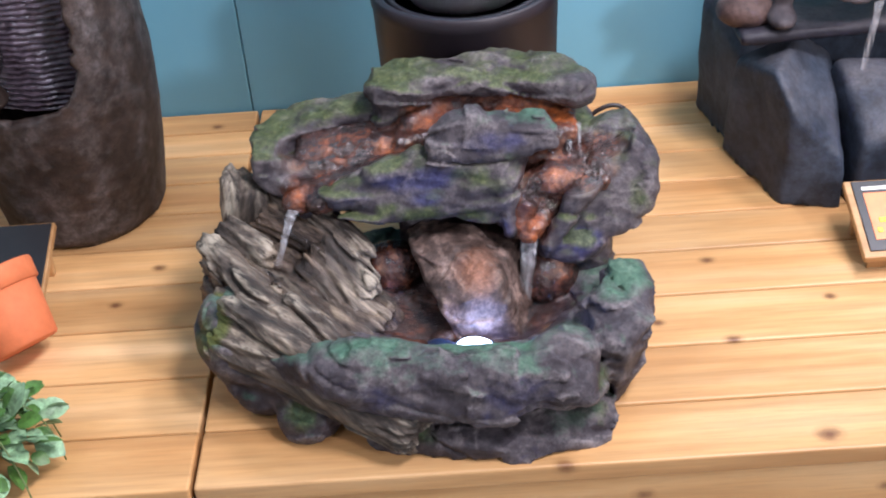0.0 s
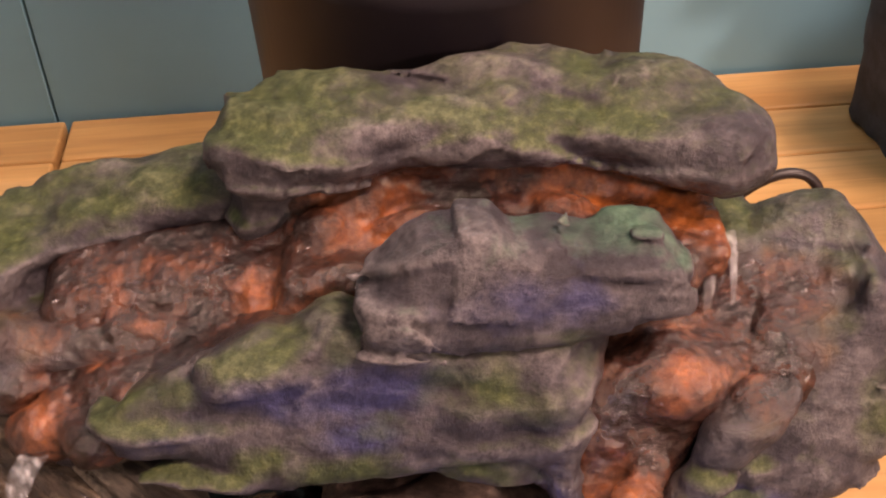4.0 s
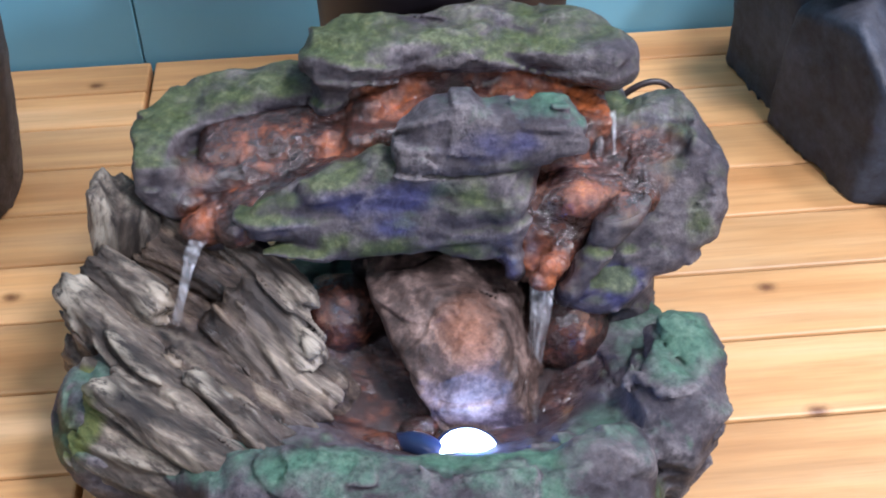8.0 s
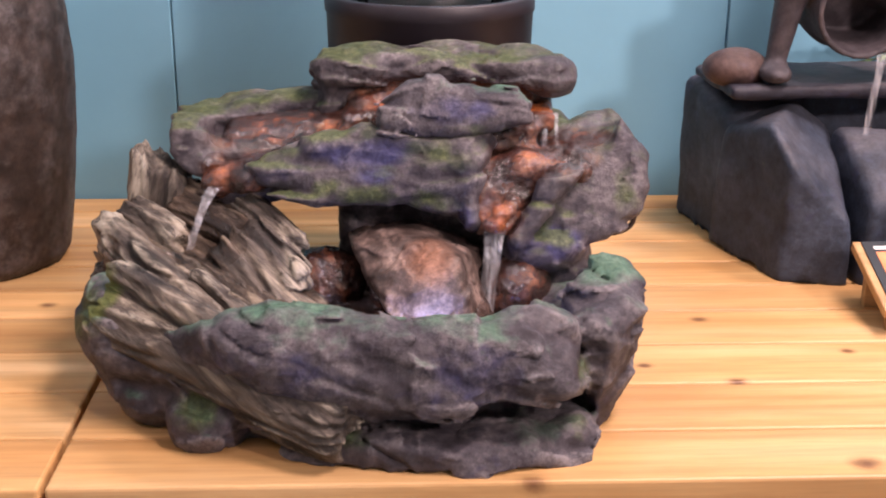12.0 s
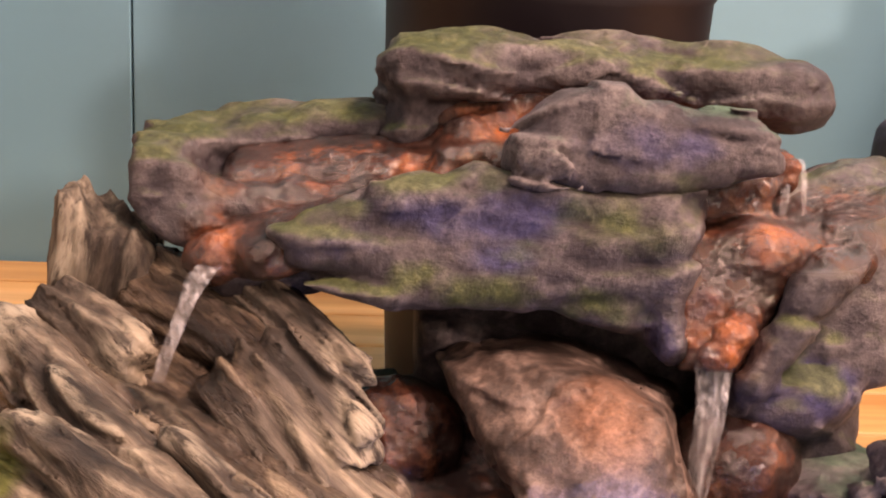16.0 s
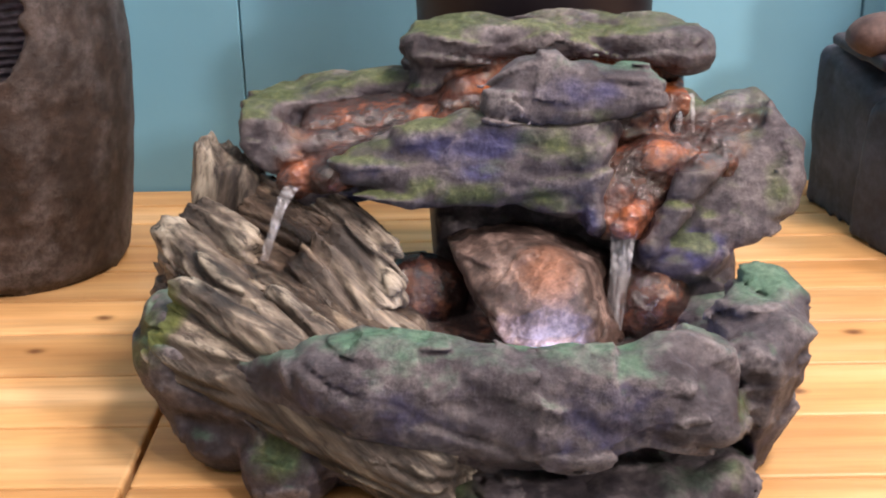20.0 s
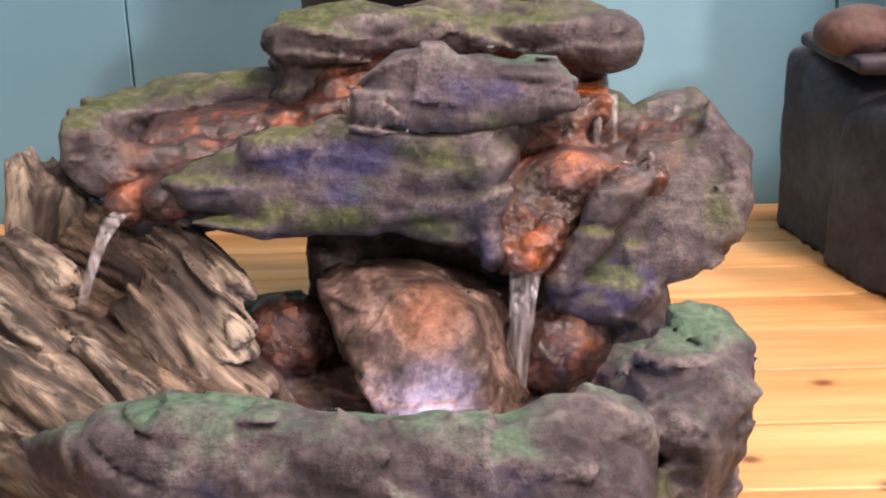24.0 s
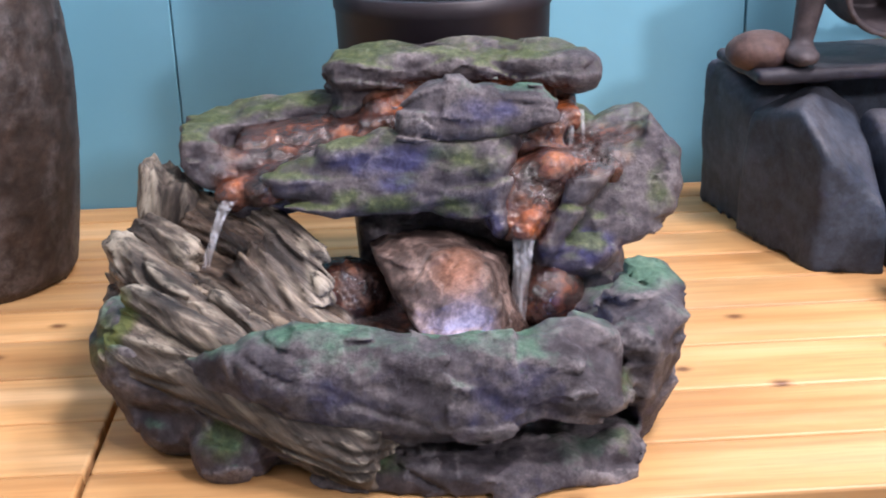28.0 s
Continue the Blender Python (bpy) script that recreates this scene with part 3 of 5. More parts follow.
# basin: a bowl with a bulging front wall, a projecting foot slab under a dark undercut, and a mossy corner block
RIM = [(-0.160, 0.080), (-0.128, 0.116), (-0.084, 0.142), (-0.040, 0.152), (-0.010, 0.149), (0.022, 0.149), (0.061, 0.141), (0.097, 0.137), (0.143, 0.141), (0.180, 0.148), (0.215, 0.152), (0.246, 0.138),
       (0.252, 0.098), (0.258, 0.070), (0.225, 0.060), (0.140, 0.060), (0.060, 0.046), (-0.030, 0.026), (-0.100, 0.034), (-0.126, 0.050)]
FOOT = [(-0.040, -0.020), (-0.030, 0.008), (0.010, 0.026), (0.070, 0.034), (0.130, 0.030), (0.205, 0.028), (0.258, 0.030), (0.277, 0.018), (0.268, -0.020)]
CORNER = [(0.238, -0.085), (0.262, -0.030), (0.300, -0.022), (0.335, -0.030), (0.346, -0.085), (0.328, -0.142), (0.288, -0.182), (0.258, -0.176)]


def basin_sdf(p):
    x, y, z = p.T
    grow = 0.80 + 0.20 * np.clip(z / 0.10, 0, 1) ** 0.7
    q = np.stack([(x - 0.05) / grow + 0.05, (y + 0.03) / grow - 0.03, z], 1)
    d = np.maximum(ell(q * [1, 1, 0.25], (0.05, -0.03, 0.0), (0.268, 0.168, 0.12)), np.abs(z - 0.05) - 0.055)
    front = p.copy()
    front[:, 1] -= 0.85 * (x - 0.10) ** 2 + 0.007 * np.sin(x * 26 + z * 55)
    wall_d = slab(front, RIM, -0.214, -0.160, 0.020, -0.18)
    front[:, 1] -= np.where(x < 0.08, 2.4, 0.0) * (x - 0.08) ** 2
    foot = slab(front, FOOT, -0.232, -0.10, 0.013, 0.25)
    d = smin(0.046, d, wall_d,
             cap(p, (0.060, -0.204, 0.112), (0.225, -0.202, 0.092), 0.018, 0.026),
             cap(p, (-0.06, -0.190, 0.110), (0.130, -0.214, 0.074), 0.016, 0.020),
             ell(p, (-0.205, -0.060, 0.090), (0.050, 0.070, 0.052)),
             ell(p, (-0.165, -0.075, 0.035), (0.052, 0.070, 0.05)))
    d = smin(0.012, d,
             ell(p, (-0.112, -0.152, 0.026), (0.042, 0.038, 0.044)),
             plate(p, CORNER, -0.03, 0.150, 0.032, (0.02, 0.14), 0.045))
    d = cut(d, cap(p, (0.030, -0.232, 0.040), (0.240, -0.230, 0.046), 0.014, 0.017), 0.014)
    d = smin(0.010, d, foot)
    d = cut(d, cap(p, (0.030, -0.236, 0.128), (0.215, -0.246, 0.070), 0.006, 0.010), 0.012)
    d = cut(d, cap(p, (-0.06, -0.235, 0.105), (0.060, -0.250, 0.048), 0.007), 0.012)
    d = cut(d, cap(p, (0.262, -0.194, 0.150), (0.268, -0.212, 0.05), 0.006, 0.008), 0.012)
    d = cut(d, cap(p, (-0.20, -0.13, 0.05), (-0.085, -0.195, 0.052), 0.010), 0.012)
    d = cut(d, ell(p, (0.095, -0.030, 0.150), (0.185, 0.130, 0.092)), 0.012)
    return np.maximum(d, -z)


rock("basin", "grey-violet rock basin with green moss on the rim", basin_sdf, (-0.29, -0.27, -0.008), (0.38, 0.18, 0.185), 0.0031,
     strata(0.0052, 0.0024, 1, (0.42, 0.1, 1), 1.0, 27, 0.8), 0.0052, seed=3, moss=0.12, teal=0.50, violet=0.40, drips=[(-0.008, 0.060, 0.105), (0.012, 0.045, 0.085), (0.058, 0.07, 0.10), (0.158, 0.068, 0.105), (0.178, 0.062, 0.10), (0.212, 0.06, 0.09), (0.10, 0.02, 0.045)],
     wet=[((0.1, -0.01, 0.06), (0.19, 0.125, 0.05))], rust=[((0.1, -0.02, 0.055), (0.18, 0.125, 0.045))],
     teals=[((-0.02, -0.178, 0.147), (0.06, 0.020, 0.009)), ((0.295, -0.07, 0.152), (0.036, 0.05, 0.012)), ((0.13, -0.178, 0.138), (0.10, 0.022, 0.007))],
     mosses=[((-0.235, -0.085, 0.115), (0.04, 0.035, 0.032)), ((0.0, -0.21, 0.03), (0.05, 0.03, 0.012)), ((-0.12, -0.175, 0.045), (0.03, 0.03, 0.018)),
             ((0.345, -0.05, 0.10), (0.02, 0.03, 0.03)), ((0.258, -0.19, 0.06), (0.012, 0.03, 0.04)), ((-0.04, -0.20, 0.04), (0.04, 0.03, 0.015))])


# driftwood on the basin's side: torn planks lying down towards the pool, an upright stump, a curled plate of bark
def whole(v, f):
    """Keep the largest connected piece of a mesh."""
    tag = np.arange(len(v))
    while True:
        low = tag[f].min(1)
        new_tag = tag.copy()
        for k in range(f.shape[1]):
            np.minimum.at(new_tag, f[:, k], low)
        new_tag = new_tag[new_tag]
        if (new_tag == tag).all():
            break
        tag = new_tag
    keep = tag == np.bincount(tag).argmax()
    place = np.cumsum(keep) - 1
    return v[keep], place[f[keep[f[:, 0]]]]


def grain_axes(along, up):
    """Columns: the grain's direction, across it, and the outward side."""
    x = np.array(along, float) / np.linalg.norm(along)
    z = np.array(up, float) - x * (np.array(up, float) @ x)
    z = z / np.linalg.norm(z)
    return np.stack([x, np.cross(z, x), z], 1)


def driftwood(label, shape, lo, hi, axes, seed, wet=0.0, deep=1.0, m=None, pale=None):
    """A torn piece: shape is its distance field, axes give the grain; long ridges, splinters and a ragged end."""
    def local(p):
        bend = 0.016 * (np.stack([vnoise(p * 14 + 5, seed), vnoise(p * 14 + 9, seed + 1), vnoise(p * 14 + 2, seed + 2)], 1) - 0.5)
        return (p + bend) @ axes

    def relief(q):
        s = q[:, 1] * 52 + q[:, 2] * 34 + 3.0 * fbm(q * [9, 22, 22], 2, seed + 3)
        f = s - np.floor(s)
        saw = np.where(f < 0.75, f / 0.75, (1 - f) / 0.25)
        ridg = bill(q * [11, 95, 95], 2, seed + 4)
        gap = np.exp(-(((vnoise(q * [10, 60, 60] + 3.3, seed + 12) - 0.5) / 0.05) ** 2))
        return deep * (0.0070 * (0.5 - saw) * np.clip(2.6 * vnoise(q * [8, 25, 25], seed + 7) - 0.4, 0, 1) + 0.0052 * (0.42 - ridg) + 0.0032 * gap + 0.007 * (0.5 - fbm(q * [26, 40, 40], 2, seed + 15)) + 0.0026 * (0.5 - fbm(q * [70, 190, 190], 2, seed + 6)))

    def sdf(p):
        q = local(p)
        torn = p + np.outer(0.030 * (fbm(q * [3, 50, 50], 2, seed + 8) - 0.5), axes[:, 0])
        d = shape(torn)
        near = np.abs(d) < 0.03
        d[near] += relief(q[near])
        return d

    def paint(p, n):
        q = local(p)
        # weathered crests are paler; the dark grooves also carry painted shade
        drybrush_lit = -relief(q) / (0.0040 * deep) - 0.35
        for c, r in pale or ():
            drybrush_lit = np.maximum(drybrush_lit, 1.2 * region(p, c, r, 0.6) * np.clip(3 * vnoise(q * [25, 110, 110], seed + 9) - 0.7, 0, 1))
        return {"drybrush_lit": np.clip(drybrush_lit, 0, 1),
                "moss": region(p, (-0.225, -0.085, 0.130), (0.030, 0.04, 0.035)) + 0.25 * fbm(p * 20, 2, 3),
                "wet": np.maximum(wet, region(p, (-0.12, 0.01, 0.150), (0.05, 0.05, 0.03), 0.6))}

    v, f = whole(*surface(sdf, lo, hi, 0.0026))
    return put_mesh("driftwood", v, f, m or M_log, fountain, label, paint)


def plank(label, a, b, w, h, seed, up=(0, 0, 1), rad=0.010, taper=0.35, **more):
    """A plank from a to b along its own grain; w and h: half width and half thickness; narrower on its outer side."""
    a, b = np.array(a, float), np.array(b, float)
    ax = grain_axes(b - a, up)
    mid, half = (a + b) / 2, np.linalg.norm(b - a) / 2

    def shape(p):
        q = (p - mid) @ ax
        wide = w * (1 - taper * np.clip(q[:, 2] / h, -1, 1))
        e = np.stack([np.abs(q[:, 0]) - half + rad, np.abs(q[:, 1]) - wide + rad, np.abs(q[:, 2]) - h + rad], 1)
        return np.sqrt((np.maximum(e, 0) ** 2).sum(1)) + np.minimum(e.max(1), 0) - rad

    reach = np.abs(ax) @ np.array([half + 0.022, w * (1 + taper) + 0.014, h + 0.014])
    return driftwood(label, shape, mid - reach, mid + reach, ax, seed, **more)


GREY, TORN = "weathered grey-brown driftwood with deep grain", "broken driftwood piece with pale torn end"
plank("dark wet driftwood bed under the falling water", (-0.205, 0.055, 0.130), (-0.030, -0.085, 0.066), 0.074, 0.038, 11, wet=0.7, taper=0.1)
plank("dark wet wood behind the falling water", (-0.170, 0.100, 0.160), (-0.060, 0.040, 0.128), 0.030, 0.044, 15, (0, -0.6, 0.8), rad=0.014, taper=0.1, wet=0.9)
plank(GREY, (-0.240, 0.048, 0.152), (-0.100, -0.108, 0.092), 0.028, 0.040, 21, (-0.5, -0.2, 0.9), rad=0.014, taper=0.5, pale=[((-0.235, 0.03, 0.175), (0.02, 0.03, 0.03))])
plank(TORN, (-0.210, -0.066, 0.142), (-0.066, -0.163, 0.094), 0.022, 0.038, 41, (-0.4, -0.5, 1), rad=0.013, taper=0.55, pale=[((-0.195, -0.08, 0.160), (0.025, 0.025, 0.016))])
plank(GREY, (-0.224, -0.082, 0.112), (0.034, -0.213, 0.038), 0.036, 0.036, 51, (-0.45, -0.8, 0.6), rad=0.020, deep=0.8)
plank(GREY, (-0.222, -0.020, 0.112), (-0.120, -0.135, 0.070), 0.036, 0.036, 61, (-0.7, -0.5, 0.6), rad=0.020, deep=0.8)
plank(TORN, (-0.134, -0.050, 0.130), (-0.058, -0.120, 0.088), 0.017, 0.028, 71, (-0.3, -0.4, 1), rad=0.011, taper=0.5, wet=0.2, pale=[((-0.127, -0.058, 0.148), (0.015, 0.015, 0.012))])
plank("curled plate of driftwood bark with a pale edge", (-0.100, 0.020, 0.160), (-0.034, -0.046, 0.106), 0.040, 0.016, 81, (-0.14, -0.56, 0.81), rad=0.014, taper=0.0, wet=0.25,
      pale=[((-0.024, -0.016, 0.140), (0.012, 0.04, 0.05))])
plank(GREY, (-0.094, 0.064, 0.190), (-0.026, -0.004, 0.148), 0.020, 0.015, 91, (-0.1, -0.5, 0.85), rad=0.012, pale=[((-0.03, 0.0, 0.155), (0.02, 0.02, 0.02))])
ax_point = grain_axes((0.5, -0.25, -0.3), (0, -0.5, 1))
driftwood("wet grey slab at the pool's edge", lambda p: smin(0.012, cap(p, (-0.052, -0.030, 0.100), (-0.004, -0.056, 0.098), 0.024, 0.007), cap(p, (-0.05, -0.03, 0.10), (-0.052, -0.085, 0.082), 0.024, 0.018)),
          (-0.10, -0.125, 0.045), (0.022, 0.02, 0.145), ax_point, 95, 0.5, 0.35)
STUMP = [(-0.226, 0.120), (-0.224, 0.190), (-0.216, 0.236), (-0.206, 0.241), (-0.198, 0.226), (-0.176, 0.220), (-0.160, 0.202), (-0.154, 0.180), (-0.166, 0.120)]
driftwood("upright weathered driftwood stump with a pale splintered edge", lambda p: slab(p, STUMP, 0.066, 0.122, 0.014, 0.05), (-0.25, 0.045, 0.10), (-0.13, 0.145, 0.262), grain_axes((0.12, -0.05, 1.0), (0, -1, 0)), 101, 0.0, 0.8, M_stub,
          [((-0.212, 0.07, 0.215), (0.012, 0.04, 0.045))])
plank(TORN, (-0.220, 0.058, 0.170), (-0.154, 0.004, 0.150), 0.023, 0.023, 121, (0, -0.3, 1), pale=[((-0.155, 0.006, 0.16), (0.02, 0.02, 0.024))])


# middle tier: a long slab in two lobes, a mossy back shelf, two channels and a leaning arm
UPPER = [(-0.083, 0.232), (-0.064, 0.247), (-0.030, 0.252), (-0.026, 0.263), (0.020, 0.268), (0.080, 0.270), (0.135, 0.270), (0.186, 0.266), (0.190, 0.246), (0.120, 0.238), (0.050, 0.214), (-0.020, 0.203), (-0.070, 0.206)]
LOWER = [(-0.060, 0.204), (-0.010, 0.212), (0.040, 0.226), (0.100, 0.242), (0.160, 0.256), (0.190, 0.250), (0.172, 0.215), (0.166, 0.160), (0.145, 0.166), (0.115, 0.180), (0.083, 0.188), (0.045, 0.185), (0.000, 0.186), (-0.040, 0.195)]
ARM = [(0.262, 0.244), (0.288, 0.262), (0.330, 0.274), (0.344, 0.258), (0.362, 0.238), (0.362, 0.202), (0.350, 0.172), (0.314, 0.148), (0.276, 0.138), (0.230, 0.126), (0.206, 0.142), (0.236, 0.184), (0.256, 0.212)]
BANK = [(-0.172, 0.270), (-0.174, 0.236), (-0.152, 0.212), (-0.124, 0.200), (-0.118, 0.226), (-0.132, 0.252), (-0.142, 0.268)]
SHELF = [(-0.178, 0.150), (-0.166, 0.106), (-0.148, 0.094), (-0.136, 0.118), (-0.112, 0.140), (-0.060, 0.148), (-0.020, 0.162), (0.010, 0.166), (0.010, 0.205), (-0.060, 0.206), (-0.150, 0.196)]
UNDER = [(-0.150, 0.214), (-0.118, 0.196), (-0.060, 0.198), (0.000, 0.210), (0.010, 0.252), (-0.060, 0.252), (-0.140, 0.238)]
HOLLOW = [(0.196, 0.100), (0.250, 0.112), (0.300, 0.096), (0.326, 0.070), (0.304, 0.030), (0.276, -0.006), (0.236, -0.060), (0.172, -0.060), (0.176, 0.020), (0.200, 0.060)]


def tier_sdf(p):
    d = smin(0.011,
             slab(p, UPPER, 0.028, 0.118, 0.015, 0.22),
             slab(p, LOWER, 0.012, 0.110, 0.016, 0.0),
             plate(p, SHELF, 0.222, 0.275, 0.012, (0.02, 0.10), 0.012),
             slab(p, BANK, 0.070, 0.150, 0.010, 0.25),
             slab(p, UNDER, 0.074, 0.200, 0.010),
             ell(p, (-0.030, 0.178, 0.272), (0.050, 0.028, 0.014)),
             cap(p, (0.0, 0.11, 0.214), (-0.104, 0.062, 0.192), 0.036, 0.018),
             box(p, (0.12, 0.165, 0.21), (0.17, 0.035, 0.055), 0.03),
             slab(p, ARM, 0.026, 0.118, 0.018, 0.40),
             slab(p, [(0.25, 0.250), (0.33, 0.260), (0.35, 0.23), (0.25, 0.22)], 0.115, 0.150, 0.010),
             cap(p, (0.156, 0.030, 0.238), (0.161, 0.006, 0.172), 0.016, 0.011),
             cap(p, (0.268, 0.020, 0.236), (0.212, -0.004, 0.156), 0.018, 0.012),
             box(p, (0.108, 0.112, 0.152), (0.096, 0.036, 0.054), 0.02),
             ell(p, (0.238, 0.030, 0.140), (0.046, 0.046, 0.026)),
             box(p, (0.215, 0.12, 0.09), (0.085, 0.045, 0.10), 0.03),
             ell(p, (0.258, 0.050, 0.105), (0.046, 0.050, 0.060)))
    d = cut(d, cap(p, (0.045, 0.116, 0.298), (-0.116, 0.050, 0.250), 0.040, 0.026), 0.012)
    d = cut(d, cap(p, (-0.03, 0.006, 0.210), (0.135, 0.004, 0.243), 0.006, 0.009), 0.014)
    d = cut(d, ell(p, (0.240, 0.080, 0.290), (0.058, 0.050, 0.058)), 0.010)
    d = cut(d, cap(p, (0.25, 0.085, 0.272), (0.316, 0.092, 0.280), 0.036, 0.022), 0.006)
    d = cut(d, plate(p, HOLLOW, 0.236, 0.340, 0.010, (0.10, 0.22)), 0.010)
    return cut(d, cap(p, (0.222, 0.050, 0.268), (0.187, -0.045, 0.185), 0.034, 0.018), 0.008)


rock("middle_tier", "layered slab with green moss and violet washes", tier_sdf, (-0.20, -0.05, -0.004), (0.405, 0.235, 0.305), 0.0034,
     strata(0.0038, 0.0024, 4, (0.12, 0.3, 1), 1.0, 36, 1.3), 0.0038, seed=5, moss=0.65, violet=0.22,
     rust=[((-0.05, 0.095, 0.25), (0.085, 0.040, 0.024)), ((-0.122, 0.066, 0.222), (0.016, 0.03, 0.016)), ((0.240, 0.055, 0.236), (0.060, 0.066, 0.020)), ((0.195, 0.0, 0.19), (0.022, 0.03, 0.03)), ((0.280, 0.080, 0.246), (0.040, 0.030, 0.018))],
     wet=[((0.155, -0.005, 0.18), (0.012, 0.03, 0.03)), ((0.30, 0.09, 0.260), (0.03, 0.03, 0.02))],
     violets=[((0.053, 0.035, 0.246), (0.070, 0.03, 0.015)), ((0.056, 0.03, 0.222), (0.025, 0.02, 0.009)), ((-0.045, 0.03, 0.226), (0.03, 0.03, 0.012)),
              ((0.153, 0.0, 0.178), (0.014, 0.04, 0.024)), ((0.265, 0.01, 0.150), (0.05, 0.05, 0.018))],
     mosses=[((0.004, 0.02, 0.208), (0.030, 0.03, 0.012)), ((0.128, 0.03, 0.244), (0.040, 0.03, 0.016)), ((0.115, 0.02, 0.200), (0.030, 0.03, 0.016)), ((0.055, 0.02, 0.203), (0.050, 0.03, 0.010)),
             ((0.0, 0.050, 0.264), (0.055, 0.03, 0.006)), ((-0.055, 0.045, 0.246), (0.03, 0.03, 0.008)), ((0.335, 0.05, 0.195), (0.02, 0.03, 0.03)), ((0.275, 0.04, 0.245), (0.025, 0.03, 0.024))])


def bed_sdf(p):
    flow = np.array(Vector((-0.17, -0.075, -0.048)).to_track_quat("X", "Z").to_matrix())
    d = smin(0.012,
             box(p, (-0.028, 0.104, 0.233), (0.096, 0.050, 0.015), 0.012, flow),
             box(p, (-0.048, 0.130, 0.242), (0.072, 0.030, 0.022), 0.014, turn_of(10, -6, 0)),
             box(p, (0.246, 0.080, 0.216), (0.060, 0.044, 0.022), 0.016, turn_of(12, -6, -10)),
             slab(p, [(0.160, 0.236), (0.262, 0.236), (0.236, 0.198), (0.206, 0.158), (0.166, 0.158), (0.160, 0.2)], 0.012, 0.080, 0.014, 0.45),
             ell(p, (0.222, 0.044, 0.228), (0.034, 0.028, 0.019)),
             ell(p, (-0.114, 0.056, 0.206), (0.024, 0.018, 0.017)),
             box(p, (0.205, 0.098, 0.248), (0.034, 0.030, 0.022), 0.012),
             box(p, (0.140, 0.158, 0.278), (0.122, 0.020, 0.036), 0.010),
             box(p, (0.140, 0.125, 0.264), (0.122, 0.045, 0.014), 0.010))
    r = np.random.RandomState(12)
    for c, w, k, big in [((-0.112, 0.060, 0.210), (0.16, 0.075, 0.056), 30, 0.014), ((0.175, 0.0, 0.172), (0.05, 0.06, 0.055), 8, 0.014), ((0.04, 0.114, 0.278), (0.19, 0.012, 0.004), 12, 0.015)]:
        for i in range(k):
            u = (i + r.uniform(0, 0.8)) / k
            e = np.array(c) + np.array(w) * u + r.uniform(-1, 1, 3) * [0.018, 0.026, 0.004]
            size = r.uniform(0.5, 1.0) * big
            d = smin(0.006, d, ell(p, e, (size * 1.3, size, size * 0.8)))
    return d


bed_det = lambda p: 0.0055 * (0.45 - bill(p * 42, 2, 41)) + 0.0040 * (0.5 - fbm(p * 105, 3, 44))
rock("channel_bed", "wet rust-orange stones in the water channels", bed_sdf, (-0.17, -0.045, 0.13), (0.32, 0.21, 0.32), 0.0028, bed_det, 0.006,
     seed=8, moss=0, violet=0, rust=[((0.07, 0.08, 0.22), (1, 1, 1))],
     oranges=[((0.072, 0.120, 0.275), (0.026, 0.026, 0.02)), ((0.018, 0.10, 0.255), (0.028, 0.018, 0.012)), ((0.190, 0.0, 0.178), (0.024, 0.03, 0.022)), ((0.255, 0.11, 0.275), (0.022, 0.026, 0.016)),
              ((-0.112, 0.05, 0.210), (0.022, 0.022, 0.016)), ((0.20, 0.140, 0.28), (0.045, 0.03, 0.02)), ((0.225, 0.03, 0.235), (0.02, 0.02, 0.012))])


BLOCK = [(0.060, 0.270), (0.066, 0.290), (0.080, 0.306), (0.096, 0.319), (0.130, 0.324), (0.140, 0.314), (0.160, 0.316), (0.213, 0.312), (0.229, 0.297), (0.230, 0.274), (0.17, 0.262), (0.107, 0.262)]
rock("block_stone", "grey stone block with violet shading", lambda p: slab(p, BLOCK, 0.036, 0.086, 0.015, 0.30), (0.035, 0.015, 0.245), (0.255, 0.12, 0.345), 0.0026, strata(0.0056, 0.0024, 11, (0.15, 0.2, 1), 1.1, 40), 0.0056,
     seed=11, moss=0.1, teal=0.45, violet=0.25, violets=[((0.150, 0.045, 0.292), (0.045, 0.03, 0.015))], mosses=[((0.165, 0.045, 0.270), (0.035, 0.02, 0.008))])

TOP = [(-0.016, 0.152), (-0.006, 0.184), (0.020, 0.198), (0.068, 0.192), (0.118, 0.196), (0.152, 0.210), (0.190, 0.200), (0.232, 0.190), (0.264, 0.166), (0.286, 0.140), (0.284, 0.112), (0.262, 0.099), (0.226, 0.108),
       (0.200, 0.122), (0.169, 0.127), (0.130, 0.126), (0.085, 0.131), (0.058, 0.120), (0.020, 0.116), (-0.006, 0.126)]


def top_sdf(p):
    d = smin(0.012, plate(p, TOP, 0.302, 0.334, 0.013, (0.0, 0.08)),
             ell(p, (0.022, 0.148, 0.316), (0.036, 0.032, 0.020)), ell(p, (0.258, 0.128, 0.310), (0.028, 0.030, 0.024)),
             ell(p, (0.155, 0.178, 0.328), (0.050, 0.028, 0.012)), ell(p, (0.06, 0.165, 0.330), (0.04, 0.025, 0.011)), ell(p, (0.215, 0.160, 0.330), (0.04, 0.025, 0.010)),
             box(p, (0.012, 0.165, 0.285), (0.024, 0.030, 0.026), 0.006, turn_of(0, 12, 20)))
    d = cut(d, cap(p, (0.150, 0.106, 0.316), (0.190, 0.138, 0.338), 0.007, 0.002), 0.006)
    return cut(d, cap(p, (0.070, 0.112, 0.300), (0.030, 0.104, 0.296), 0.010, 0.012), 0.008)


